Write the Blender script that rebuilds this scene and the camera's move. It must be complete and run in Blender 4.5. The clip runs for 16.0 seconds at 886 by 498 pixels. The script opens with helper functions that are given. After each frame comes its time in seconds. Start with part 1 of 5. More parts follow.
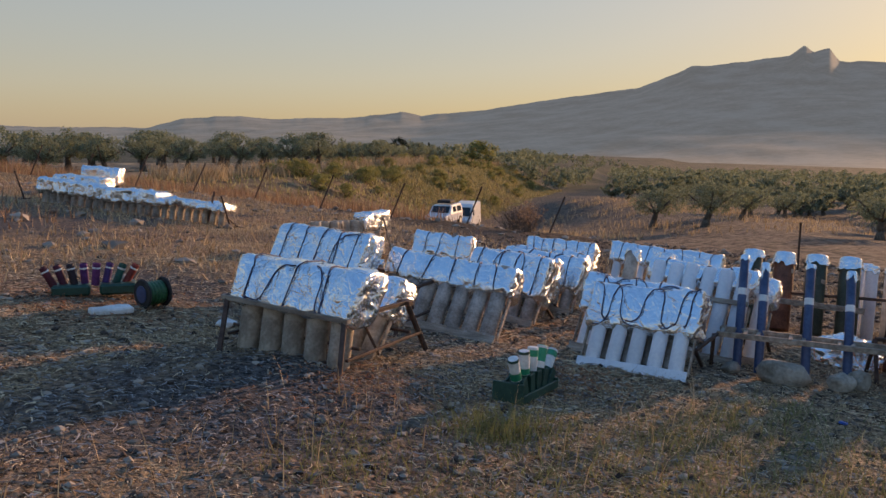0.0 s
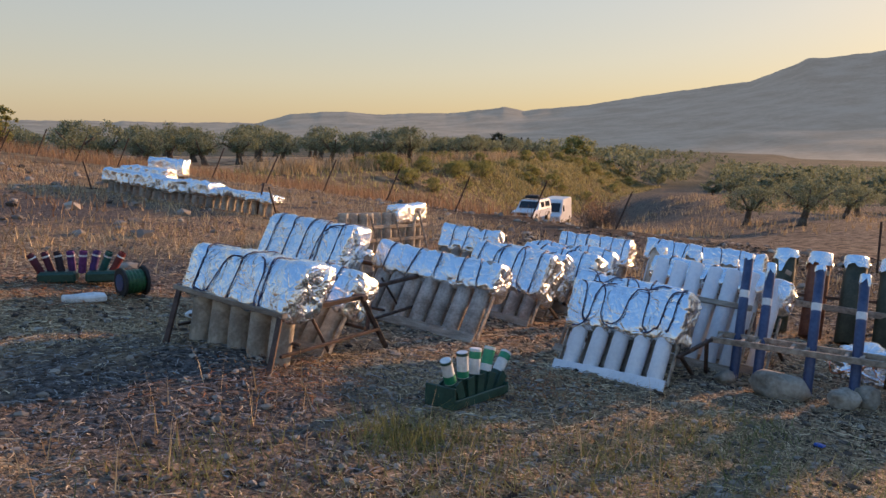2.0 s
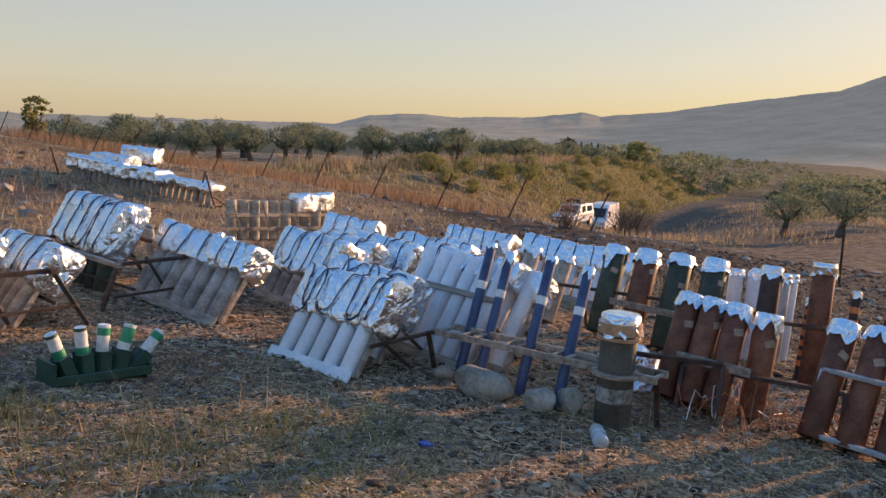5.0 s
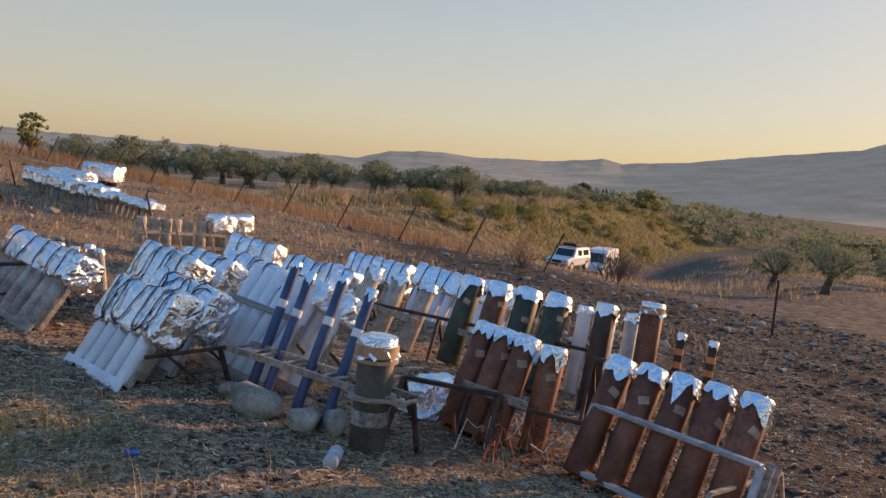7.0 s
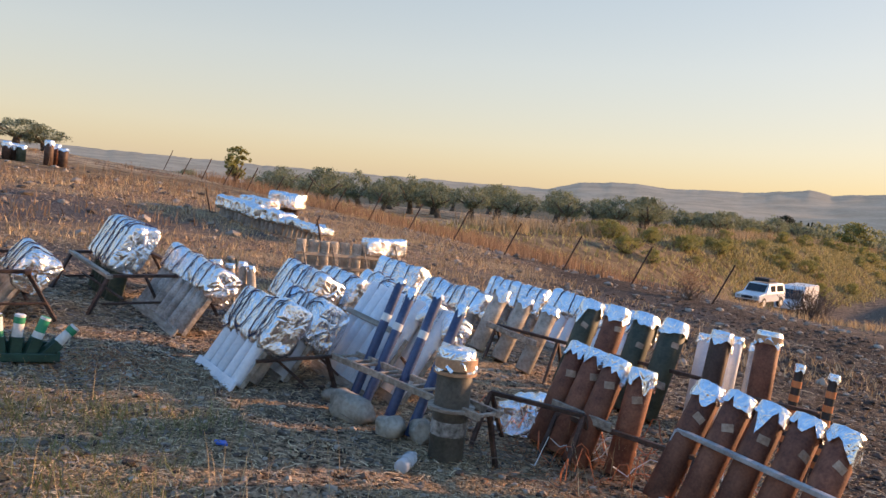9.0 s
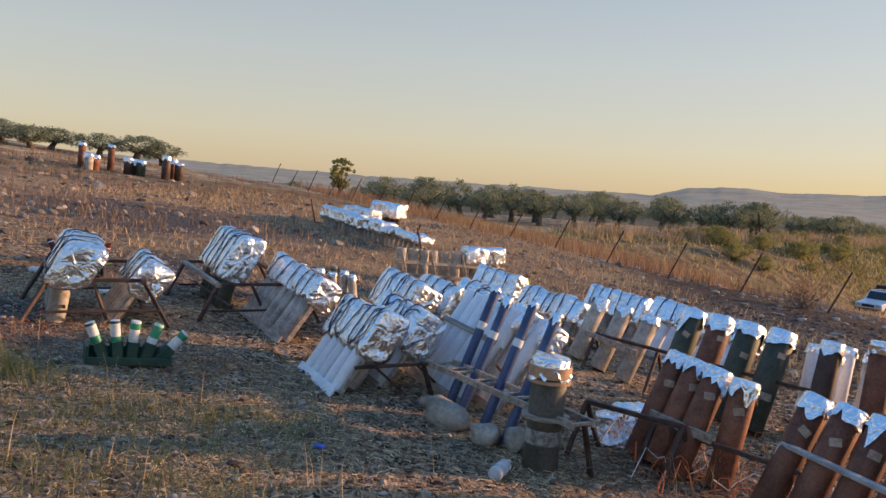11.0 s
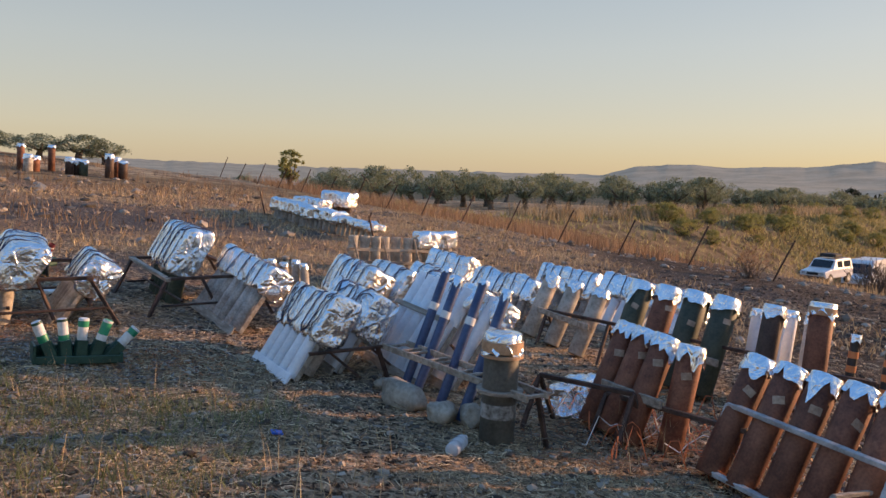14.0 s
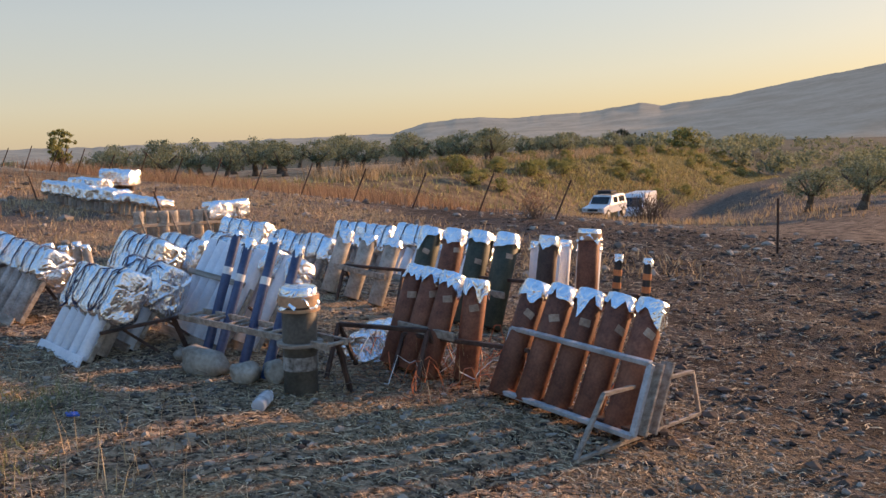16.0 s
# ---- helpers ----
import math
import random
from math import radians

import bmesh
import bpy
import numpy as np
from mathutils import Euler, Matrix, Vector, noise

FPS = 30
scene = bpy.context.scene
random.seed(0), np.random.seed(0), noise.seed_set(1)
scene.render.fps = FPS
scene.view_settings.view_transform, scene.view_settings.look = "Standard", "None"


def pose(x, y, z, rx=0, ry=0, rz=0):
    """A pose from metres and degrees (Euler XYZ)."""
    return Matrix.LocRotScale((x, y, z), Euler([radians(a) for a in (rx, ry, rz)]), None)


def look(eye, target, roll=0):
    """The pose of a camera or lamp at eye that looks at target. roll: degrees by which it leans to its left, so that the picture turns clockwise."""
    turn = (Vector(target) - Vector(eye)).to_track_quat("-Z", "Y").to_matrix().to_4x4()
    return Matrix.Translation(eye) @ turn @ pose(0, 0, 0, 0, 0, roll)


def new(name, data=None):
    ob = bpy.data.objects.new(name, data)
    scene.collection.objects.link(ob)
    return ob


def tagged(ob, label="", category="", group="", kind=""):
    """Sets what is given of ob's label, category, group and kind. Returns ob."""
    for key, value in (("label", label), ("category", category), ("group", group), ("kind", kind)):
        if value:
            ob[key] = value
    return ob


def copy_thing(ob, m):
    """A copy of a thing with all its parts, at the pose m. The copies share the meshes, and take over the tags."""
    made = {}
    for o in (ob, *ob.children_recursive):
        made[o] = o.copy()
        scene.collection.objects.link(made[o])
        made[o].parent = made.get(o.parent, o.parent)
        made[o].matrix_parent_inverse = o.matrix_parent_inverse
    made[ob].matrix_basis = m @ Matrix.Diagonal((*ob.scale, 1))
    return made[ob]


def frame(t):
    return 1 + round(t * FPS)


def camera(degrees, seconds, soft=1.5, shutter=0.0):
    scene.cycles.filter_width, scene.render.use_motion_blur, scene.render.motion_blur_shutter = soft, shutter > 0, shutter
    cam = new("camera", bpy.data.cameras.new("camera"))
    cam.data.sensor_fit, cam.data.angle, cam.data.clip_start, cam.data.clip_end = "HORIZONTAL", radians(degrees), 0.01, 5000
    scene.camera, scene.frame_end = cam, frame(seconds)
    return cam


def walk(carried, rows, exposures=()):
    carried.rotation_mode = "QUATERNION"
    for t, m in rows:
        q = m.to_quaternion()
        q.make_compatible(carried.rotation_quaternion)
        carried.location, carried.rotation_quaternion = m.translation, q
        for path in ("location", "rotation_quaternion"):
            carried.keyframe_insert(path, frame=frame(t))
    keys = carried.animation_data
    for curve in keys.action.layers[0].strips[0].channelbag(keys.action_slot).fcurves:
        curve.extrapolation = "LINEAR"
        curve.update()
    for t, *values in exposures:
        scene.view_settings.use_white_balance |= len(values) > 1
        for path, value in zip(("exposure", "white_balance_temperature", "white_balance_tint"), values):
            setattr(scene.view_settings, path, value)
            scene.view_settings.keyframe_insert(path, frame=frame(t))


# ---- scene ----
cam = camera(55.4, 16.0)
PATH = [
    (0, (-5.811, 1.36, 1.983), (-4.954, 3.146, 1.711), 0.7),
    (0.5, (-5.612, 1.319, 1.972), (-4.826, 3.138, 1.699), 0.7),
    (1, (-5.379, 1.355, 1.959), (-4.651, 3.197, 1.682), 0.4),
    (1.5, (-5.044, 1.337, 1.944), (-4.381, 3.203, 1.663), 0.4),
    (2, (-4.72, 1.304, 1.929), (-4.083, 3.178, 1.643), 0.7),
    (2.5, (-4.347, 1.25, 1.911), (-3.718, 3.126, 1.62), 0.9),
    (3, (-3.923, 1.15, 1.876), (-3.316, 3.034, 1.586), 1.1),
    (3.5, (-3.418, 1.064, 1.861), (-2.861, 2.962, 1.562), 0.9),
    (6, (-1.37, 0.783, 1.729), (-0.936, 2.719, 1.479), 2.8),
    (6.5, (-0.985, 0.7, 1.723), (-0.535, 2.636, 1.505), 4.1),
    (7, (-0.616, 0.542, 1.747), (-0.183, 2.485, 1.553), 4.8),
    (7.5, (-0.344, 0.478, 1.732), (0.002, 2.44, 1.561), 5.3),
    (8, (-0.116, 0.437, 1.732), (0.083, 2.42, 1.565), 5.1),
    (8.5, (0.003, 0.364, 1.721), (0.081, 2.356, 1.562), 4.9),
    (9, (0.03, 0.303, 1.73), (0.016, 2.297, 1.572), 4.8),
    (9.5, (0.074, 0.258, 1.738), (-0.026, 2.249, 1.58), 4.4),
    (10, (0.071, 0.261, 1.743), (-0.094, 2.248, 1.583), 4.2),
    (12.5, (0.126, 0.276, 1.722), (-0.193, 2.245, 1.573), 3.4),
    (13, (0.123, 0.237, 1.719), (-0.199, 2.205, 1.57), 3.3),
    (13.5, (0.103, 0.235, 1.717), (-0.173, 2.209, 1.556), 2.7),
    (14, (0.132, 0.23, 1.699), (-0.015, 2.216, 1.518), 1.6),
    (14.5, (0.191, 0.16, 1.679), (0.194, 2.149, 1.474), 0.0),
    (15, (0.23, 0.081, 1.665), (0.379, 2.061, 1.432), -1.3),
    (15.5, (0.236, 0.043, 1.644), (0.49, 2.011, 1.389), -2.2),
    (16, (0.211, 0.046, 1.643), (0.529, 2.002, 1.371), -2.6),
]
EXPOSURE = [(0, 0.25), (1.5, 0.5), (3.0, 0.57), (6.0, 0.64), (7.0, 0.5), (8.0, 0.6), (9.0, 0.9), (10, 0.8), (12.5, 0.52), (13.9, 0.6), (15.2, 0.5), (16.0, 0.72)]
walk(cam, [(t, look(eye, target, roll)) for t, eye, target, roll in PATH], EXPOSURE)

# ---- light ----
SUN_AZ, SUN_EL = 67.0, 9.0
world = bpy.data.worlds.new("sky")
scene.world = world
world.use_nodes = True
wt = world.node_tree
sky = wt.nodes.new("ShaderNodeTexSky")
sky.sky_type = "NISHITA"
sky.sun_disc = False
sky.sun_elevation, sky.sun_rotation = radians(SUN_EL), radians(SUN_AZ)
sky.altitude, sky.air_density, sky.dust_density, sky.ozone_density = 300.0, 1.0, 0.8, 1.0
wt.nodes["Background"].inputs["Strength"].default_value = 0.225
# summer haze evens the sky out: the glow is softened and mixed with a pale veil
soften = wt.nodes.new("ShaderNodeGamma")
soften.inputs["Gamma"].default_value = 0.48
veil = wt.nodes.new("ShaderNodeMix")
veil.data_type = "RGBA"
way = wt.nodes.new("ShaderNodeTexCoord")
rise = wt.nodes.new("ShaderNodeSeparateXYZ")
thick = wt.nodes.new("ShaderNodeMapRange")
thick.inputs["From Min"].default_value, thick.inputs["From Max"].default_value = 0.0, 0.5
thick.inputs["To Min"].default_value, thick.inputs["To Max"].default_value = 0.5, 0.04
wt.links.new(way.outputs["Generated"], rise.inputs[0])
wt.links.new(rise.outputs["Z"], thick.inputs["Value"])
wt.links.new(thick.outputs["Result"], veil.inputs["Factor"])
veil.inputs["B"].default_value = (1.75, 1.53, 1.42, 1)
rich = wt.nodes.new("ShaderNodeHueSaturation")
rich.inputs["Saturation"].default_value = 1.85
wt.links.new(sky.outputs["Color"], soften.inputs["Color"])
wt.links.new(soften.outputs["Color"], rich.inputs["Color"])
wt.links.new(rich.outputs["Color"], veil.inputs["A"])
cast = wt.nodes.new("ShaderNodeMix")
cast.data_type, cast.blend_type = "RGBA", "MULTIPLY"
cast.inputs["Factor"].default_value = 1.0
# the air turns a deeper blue overhead
tint = wt.nodes.new("ShaderNodeValToRGB")
tint.color_ramp.elements[0].position, tint.color_ramp.elements[1].position = 0.22, 0.75
tint.color_ramp.elements[0].color, tint.color_ramp.elements[1].color = (1.03, 0.985, 1.0, 1), (0.98, 1.24, 1.75, 1)
wt.links.new(rise.outputs["Z"], tint.inputs["Fac"])
wt.links.new(tint.outputs["Color"], cast.inputs["B"])
wt.links.new(veil.outputs["Result"], cast.inputs["A"])
wt.links.new(cast.outputs["Result"], wt.nodes["Background"].inputs["Color"])
sun = new("sun", bpy.data.lights.new("sun", "SUN"))
sun.data.energy, sun.data.angle, sun.data.color = 4.3, radians(1.5), (1.0, 0.57, 0.30)
sv = Vector((math.sin(radians(SUN_AZ)) * math.cos(radians(SUN_EL)), math.cos(radians(SUN_AZ)) * math.cos(radians(SUN_EL)), math.sin(radians(SUN_EL))))
sun.matrix_world = look(sv * 50, (0, 0, 0))


# ---- materials ----
def mat(name, a, b, scale=6.0, rough=0.8, metal=0.0, bump=0.3, fine=60.0, vary=0.25, stretch=(1, 1, 1), haze=None):
    """Two colours mixed by coarse and fine noise, with relief and a little change from piece to piece."""
    m = bpy.data.materials.new(name)
    m.use_nodes = True
    nt = m.node_tree
    bsdf = nt.nodes["Principled BSDF"]
    co = nt.nodes.new("ShaderNodeTexCoord")
    mp = nt.nodes.new("ShaderNodeMapping")
    mp.inputs["Scale"].default_value = stretch
    nt.links.new(co.outputs["Object"], mp.inputs["Vector"])
    n1 = nt.nodes.new("ShaderNodeTexNoise")
    n1.inputs["Scale"].default_value, n1.inputs["Detail"].default_value = scale, 5.0
    n2 = nt.nodes.new("ShaderNodeTexNoise")
    n2.inputs["Scale"].default_value, n2.inputs["Detail"].default_value = fine, 4.0
    for n in (n1, n2):
        nt.links.new(mp.outputs["Vector"], n.inputs["Vector"])
    mixf = nt.nodes.new("ShaderNodeMath")
    mixf.operation = "MULTIPLY_ADD"
    nt.links.new(n2.outputs["Fac"], mixf.inputs[0])
    mixf.inputs[1].default_value = 0.5
    sub = nt.nodes.new("ShaderNodeMath")
    sub.operation = "SUBTRACT"
    nt.links.new(n1.outputs["Fac"], sub.inputs[0])
    sub.inputs[1].default_value = 0.25
    nt.links.new(sub.outputs[0], mixf.inputs[2])
    ramp = nt.nodes.new("ShaderNodeValToRGB")
    ramp.color_ramp.elements[0].position, ramp.color_ramp.elements[1].position = 0.32, 0.68
    ramp.color_ramp.elements[0].color, ramp.color_ramp.elements[1].color = (*a, 1), (*b, 1)
    nt.links.new(mixf.outputs[0], ramp.inputs["Fac"])
    info = nt.nodes.new("ShaderNodeObjectInfo")
    hsv = nt.nodes.new("ShaderNodeHueSaturation")
    rng = nt.nodes.new("ShaderNodeMapRange")
    rng.inputs["To Min"].default_value, rng.inputs["To Max"].default_value = 1 - vary, 1 + vary
    nt.links.new(info.outputs["Random"], rng.inputs["Value"])
    nt.links.new(rng.outputs["Result"], hsv.inputs["Value"])
    nt.links.new(ramp.outputs["Color"], hsv.inputs["Color"])
    nt.links.new(hsv.outputs["Color"], bsdf.inputs["Base Color"])
    bsdf.inputs["Roughness"].default_value, bsdf.inputs["Metallic"].default_value = rough, metal
    if bump:
        bp = nt.nodes.new("ShaderNodeBump")
        bp.inputs["Strength"].default_value, bp.inputs["Distance"].default_value = bump, 0.01
        nt.links.new(mixf.outputs[0], bp.inputs["Height"])
        nt.links.new(bp.outputs["Normal"], bsdf.inputs["Normal"])
    # haze: colour and strength of an even glow standing in for hazy air
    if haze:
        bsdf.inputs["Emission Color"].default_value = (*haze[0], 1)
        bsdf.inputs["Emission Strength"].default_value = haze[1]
    return m


def leaf_mat(name, a, b, rough=0.7, through_light=0.4):
    m = bpy.data.materials.new(name)
    m.use_nodes = True
    nt = m.node_tree
    bsdf = nt.nodes["Principled BSDF"]
    geo = nt.nodes.new("ShaderNodeNewGeometry")
    ramp = nt.nodes.new("ShaderNodeValToRGB")
    ramp.color_ramp.elements[0].color, ramp.color_ramp.elements[1].color = (*a, 1), (*b, 1)
    nt.links.new(geo.outputs["Random Per Island"], ramp.inputs["Fac"])
    nt.links.new(ramp.outputs["Color"], bsdf.inputs["Base Color"])
    bsdf.inputs["Roughness"].default_value = rough
    tr = nt.nodes.new("ShaderNodeBsdfTranslucent")
    nt.links.new(ramp.outputs["Color"], tr.inputs["Color"])
    mx = nt.nodes.new("ShaderNodeMixShader")
    mx.inputs[0].default_value = through_light
    nt.links.new(bsdf.outputs[0], mx.inputs[1])
    nt.links.new(tr.outputs[0], mx.inputs[2])
    nt.links.new(mx.outputs[0], nt.nodes["Material Output"].inputs["Surface"])
    return m


def foil_mat():
    """Thin aluminium foil: broad soft sheets broken by sharp small creases at two sizes."""
    m = bpy.data.materials.new("aluminium_foil")
    m.use_nodes = True
    nt = m.node_tree
    bsdf = nt.nodes["Principled BSDF"]
    bsdf.inputs["Base Color"].default_value = (0.88, 0.89, 0.91, 1)
    bsdf.inputs["Metallic"].default_value = 1.0
    co = nt.nodes.new("ShaderNodeTexCoord")
    ns = nt.nodes.new("ShaderNodeTexNoise")
    ns.inputs["Scale"].default_value, ns.inputs["Detail"].default_value, ns.inputs["Distortion"].default_value = 5.0, 4.0, 0.8
    nt.links.new(co.outputs["Object"], ns.inputs["Vector"])
    height = None
    for scale, weight, wide in ((8.0, 0.6, 0.14), (21.0, 0.22, 0.2)):
        mp = nt.nodes.new("ShaderNodeMapping")
        mp.inputs["Scale"].default_value = (1.0, 0.8, 0.55)
        mp.inputs["Rotation"].default_value = (0.3, 0.5, 0.02 * scale)
        nt.links.new(co.outputs["Object"], mp.inputs["Vector"])
        warp = nt.nodes.new("ShaderNodeVectorMath")
        warp.operation = "MULTIPLY_ADD"
        warp.inputs[1].default_value = (0.22, 0.22, 0.22)
        nt.links.new(ns.outputs["Color"], warp.inputs[0])
        nt.links.new(mp.outputs["Vector"], warp.inputs[2])
        vo = nt.nodes.new("ShaderNodeTexVoronoi")
        vo.feature = "DISTANCE_TO_EDGE"
        vo.inputs["Scale"].default_value = scale
        nt.links.new(warp.outputs[0], vo.inputs["Vector"])
        fold = nt.nodes.new("ShaderNodeMapRange")
        fold.inputs["From Max"].default_value = wide
        fold.inputs["To Max"].default_value = weight
        nt.links.new(vo.outputs["Distance"], fold.inputs["Value"])
        if height is None:
            height = fold.outputs["Result"]
        else:
            ad = nt.nodes.new("ShaderNodeMath")
            ad.operation = "ADD"
            nt.links.new(height, ad.inputs[0])
            nt.links.new(fold.outputs["Result"], ad.inputs[1])
            height = ad.outputs[0]
    bp = nt.nodes.new("ShaderNodeBump")
    bp.inputs["Strength"].default_value, bp.inputs["Distance"].default_value = 0.5, 0.022
    nt.links.new(height, bp.inputs["Height"])
    nt.links.new(bp.outputs["Normal"], bsdf.inputs["Normal"])
    rr = nt.nodes.new("ShaderNodeMapRange")
    rr.inputs["To Min"].default_value, rr.inputs["To Max"].default_value = 0.13, 0.30
    nt.links.new(ns.outputs["Fac"], rr.inputs["Value"])
    nt.links.new(rr.outputs["Result"], bsdf.inputs["Roughness"])
    return m


def ground_mat():
    """Dry soil: brown and straw-coloured patches, scorched dark ones, crumbs and stones."""
    m = bpy.data.materials.new("dry_soil")
    m.use_nodes = True
    nt = m.node_tree
    bsdf = nt.nodes["Principled BSDF"]
    bsdf.inputs["Roughness"].default_value = 0.95
    bsdf.inputs["Specular IOR Level"].default_value = 0.15
    co = nt.nodes.new("ShaderNodeTexCoord")

    def noise_tex(scale, detail=6.0, dist=0.0):
        n = nt.nodes.new("ShaderNodeTexNoise")
        n.inputs["Scale"].default_value, n.inputs["Detail"].default_value, n.inputs["Distortion"].default_value = scale, detail, dist
        nt.links.new(co.outputs["Object"], n.inputs["Vector"])
        return n.outputs["Fac"]

    def ramped(fac, lo, hi, a=(0, 0, 0), b=(1, 1, 1)):
        r = nt.nodes.new("ShaderNodeValToRGB")
        r.color_ramp.elements[0].position, r.color_ramp.elements[1].position = lo, hi
        r.color_ramp.elements[0].color, r.color_ramp.elements[1].color = (*a, 1), (*b, 1)
        nt.links.new(fac, r.inputs["Fac"])
        return r.outputs["Color"]

    def mixed(fac, a, b):
        x = nt.nodes.new("ShaderNodeMix")
        x.data_type = "RGBA"
        nt.links.new(fac, x.inputs["Factor"])
        nt.links.new(a, x.inputs["A"])
        nt.links.new(b, x.inputs["B"])
        return x.outputs["Result"]

    soil = ramped(noise_tex(17.0, 9.0, 0.8), 0.40, 0.64, (0.032, 0.019, 0.012), (0.55, 0.365, 0.225))
    straw = ramped(noise_tex(30.0, 8.0, 2.0), 0.38, 0.66, (0.06, 0.036, 0.02), (0.72, 0.52, 0.29))
    burnt = ramped(noise_tex(24.0, 9.0, 0.6), 0.36, 0.7, (0.02, 0.018, 0.017), (0.21, 0.185, 0.17))
    base = mixed(ramped(noise_tex(0.55, 8.0, 0.6), 0.44, 0.62), soil, straw)
    base = mixed(ramped(noise_tex(0.33, 7.0, 0.8), 0.56, 0.68), base, burnt)
    # the ploughed field east of the yard is darker, turned earth
    sep = nt.nodes.new("ShaderNodeSeparateXYZ")
    nt.links.new(co.outputs["Object"], sep.inputs[0])
    edge = nt.nodes.new("ShaderNodeMath")
    edge.operation = "MULTIPLY_ADD"
    nt.links.new(noise_tex(0.8, 6.0, 0.5), edge.inputs[0])
    edge.inputs[1].default_value = 3.0
    nt.links.new(sep.outputs["X"], edge.inputs[2])
    span = nt.nodes.new("ShaderNodeMapRange")
    span.inputs["From Min"].default_value, span.inputs["From Max"].default_value = 3.0, 4.6
    nt.links.new(edge.outputs[0], span.inputs["Value"])
    earth = ramped(noise_tex(7.0, 9.0, 0.4), 0.36, 0.68, (0.022, 0.016, 0.013), (0.135, 0.10, 0.075))
    base = mixed(span.outputs["Result"], base, earth)
    out = nt.nodes.new("ShaderNodeMapRange")
    out.inputs["From Min"].default_value, out.inputs["From Max"].default_value = 9.0, 15.0
    nt.links.new(sep.outputs["X"], out.inputs["Value"])
    field = ramped(noise_tex(3.0, 10.0, 0.6), 0.38, 0.64, (0.06, 0.046, 0.036), (0.25, 0.19, 0.14))
    base = mixed(out.outputs["Result"], base, field)
    # scorched ground where racks have fired before
    for px, py, r0, r1 in ((-4.85, 6.1, 0.7, 1.6), (-4.7, 10.6, 0.6, 1.8), (-8.0, 16.5, 2.0, 4.4), (0.9, 11.9, 0.6, 2.4), (3.0, 16.5, 1.5, 4.0)):
        dist = nt.nodes.new("ShaderNodeVectorMath")
        dist.operation = "DISTANCE"
        dist.inputs[1].default_value = (px, py, 0.2)
        nt.links.new(co.outputs["Object"], dist.inputs[0])
        fray = nt.nodes.new("ShaderNodeMath")
        fray.operation = "MULTIPLY_ADD"
        nt.links.new(noise_tex(1.4, 8.0, 1.0), fray.inputs[0])
        fray.inputs[1].default_value = -1.6 * r1
        nt.links.new(dist.outputs["Value"], fray.inputs[2])
        near = nt.nodes.new("ShaderNodeMapRange")
        near.inputs["From Min"].default_value, near.inputs["From Max"].default_value = r0 - 0.8 * r1, r1 - 0.8 * r1
        near.inputs["To Min"].default_value, near.inputs["To Max"].default_value = 0.93, 0.0
        nt.links.new(fray.outputs[0], near.inputs["Value"])
        base = mixed(near.outputs["Result"], base, burnt)
    # dry yellow-green turf on the bank behind the lane
    dot = nt.nodes.new("ShaderNodeVectorMath")
    dot.operation = "DOT_PRODUCT"
    dot.inputs[1].default_value = (-0.74, 0.67, 0)
    nt.links.new(co.outputs["Object"], dot.inputs[0])
    turf_span = nt.nodes.new("ShaderNodeMapRange")
    turf_span.inputs["From Min"].default_value, turf_span.inputs["From Max"].default_value = 24.5, 28.0
    nt.links.new(dot.outputs["Value"], turf_span.inputs["Value"])
    turf = ramped(noise_tex(0.9, 8.0, 0.5), 0.35, 0.65, (0.10, 0.07, 0.045), (0.31, 0.225, 0.12))
    base = mixed(turf_span.outputs["Result"], base, turf)
    # the grove stands on a terrace of bleached stubble
    terrace = nt.nodes.new("ShaderNodeMapRange")
    terrace.inputs["From Min"].default_value, terrace.inputs["From Max"].default_value = 34.0, 36.5
    nt.links.new(dot.outputs["Value"], terrace.inputs["Value"])
    stubble = ramped(noise_tex(0.7, 9.0, 0.6), 0.38, 0.64, (0.16, 0.11, 0.07), (0.52, 0.41, 0.25))
    base = mixed(terrace.outputs["Result"], base, stubble)
    # the valley floor beyond the grove is green-brown scrub
    reach = nt.nodes.new("ShaderNodeVectorMath")
    reach.operation = "LENGTH"
    nt.links.new(co.outputs["Object"], reach.inputs[0])
    low = nt.nodes.new("ShaderNodeMapRange")
    low.inputs["From Min"].default_value, low.inputs["From Max"].default_value = 95.0, 150.0
    nt.links.new(reach.outputs["Value"], low.inputs["Value"])
    scrub = ramped(noise_tex(0.05, 9.0, 0.4), 0.35, 0.65, (0.05, 0.055, 0.035), (0.13, 0.12, 0.08))
    base = mixed(low.outputs["Result"], base, scrub)
    crumbs = nt.nodes.new("ShaderNodeTexVoronoi")
    crumbs.inputs["Scale"].default_value = 22.0
    nt.links.new(co.outputs["Object"], crumbs.inputs["Vector"])
    pale = ramped(crumbs.outputs["Distance"], 0.10, 0.16, (1, 1, 1), (0, 0, 0))
    few = ramped(noise_tex(3.0), 0.55, 0.62)
    mul = nt.nodes.new("ShaderNodeMix")
    mul.data_type, mul.blend_type = "RGBA", "MULTIPLY"
    mul.inputs["Factor"].default_value = 1.0
    nt.links.new(pale, mul.inputs["A"])
    nt.links.new(few, mul.inputs["B"])
    stone = ramped(noise_tex(9.0), 0.3, 0.7, (0.16, 0.14, 0.12), (0.36, 0.33, 0.29))
    nt.links.new(mixed(mul.outputs["Result"], base, stone), bsdf.inputs["Base Color"])
    bp = nt.nodes.new("ShaderNodeBump")
    bp.inputs["Strength"].default_value, bp.inputs["Distance"].default_value = 1.0, 0.06
    nt.links.new(noise_tex(25.0, 9.0, 0.5), bp.inputs["Height"])
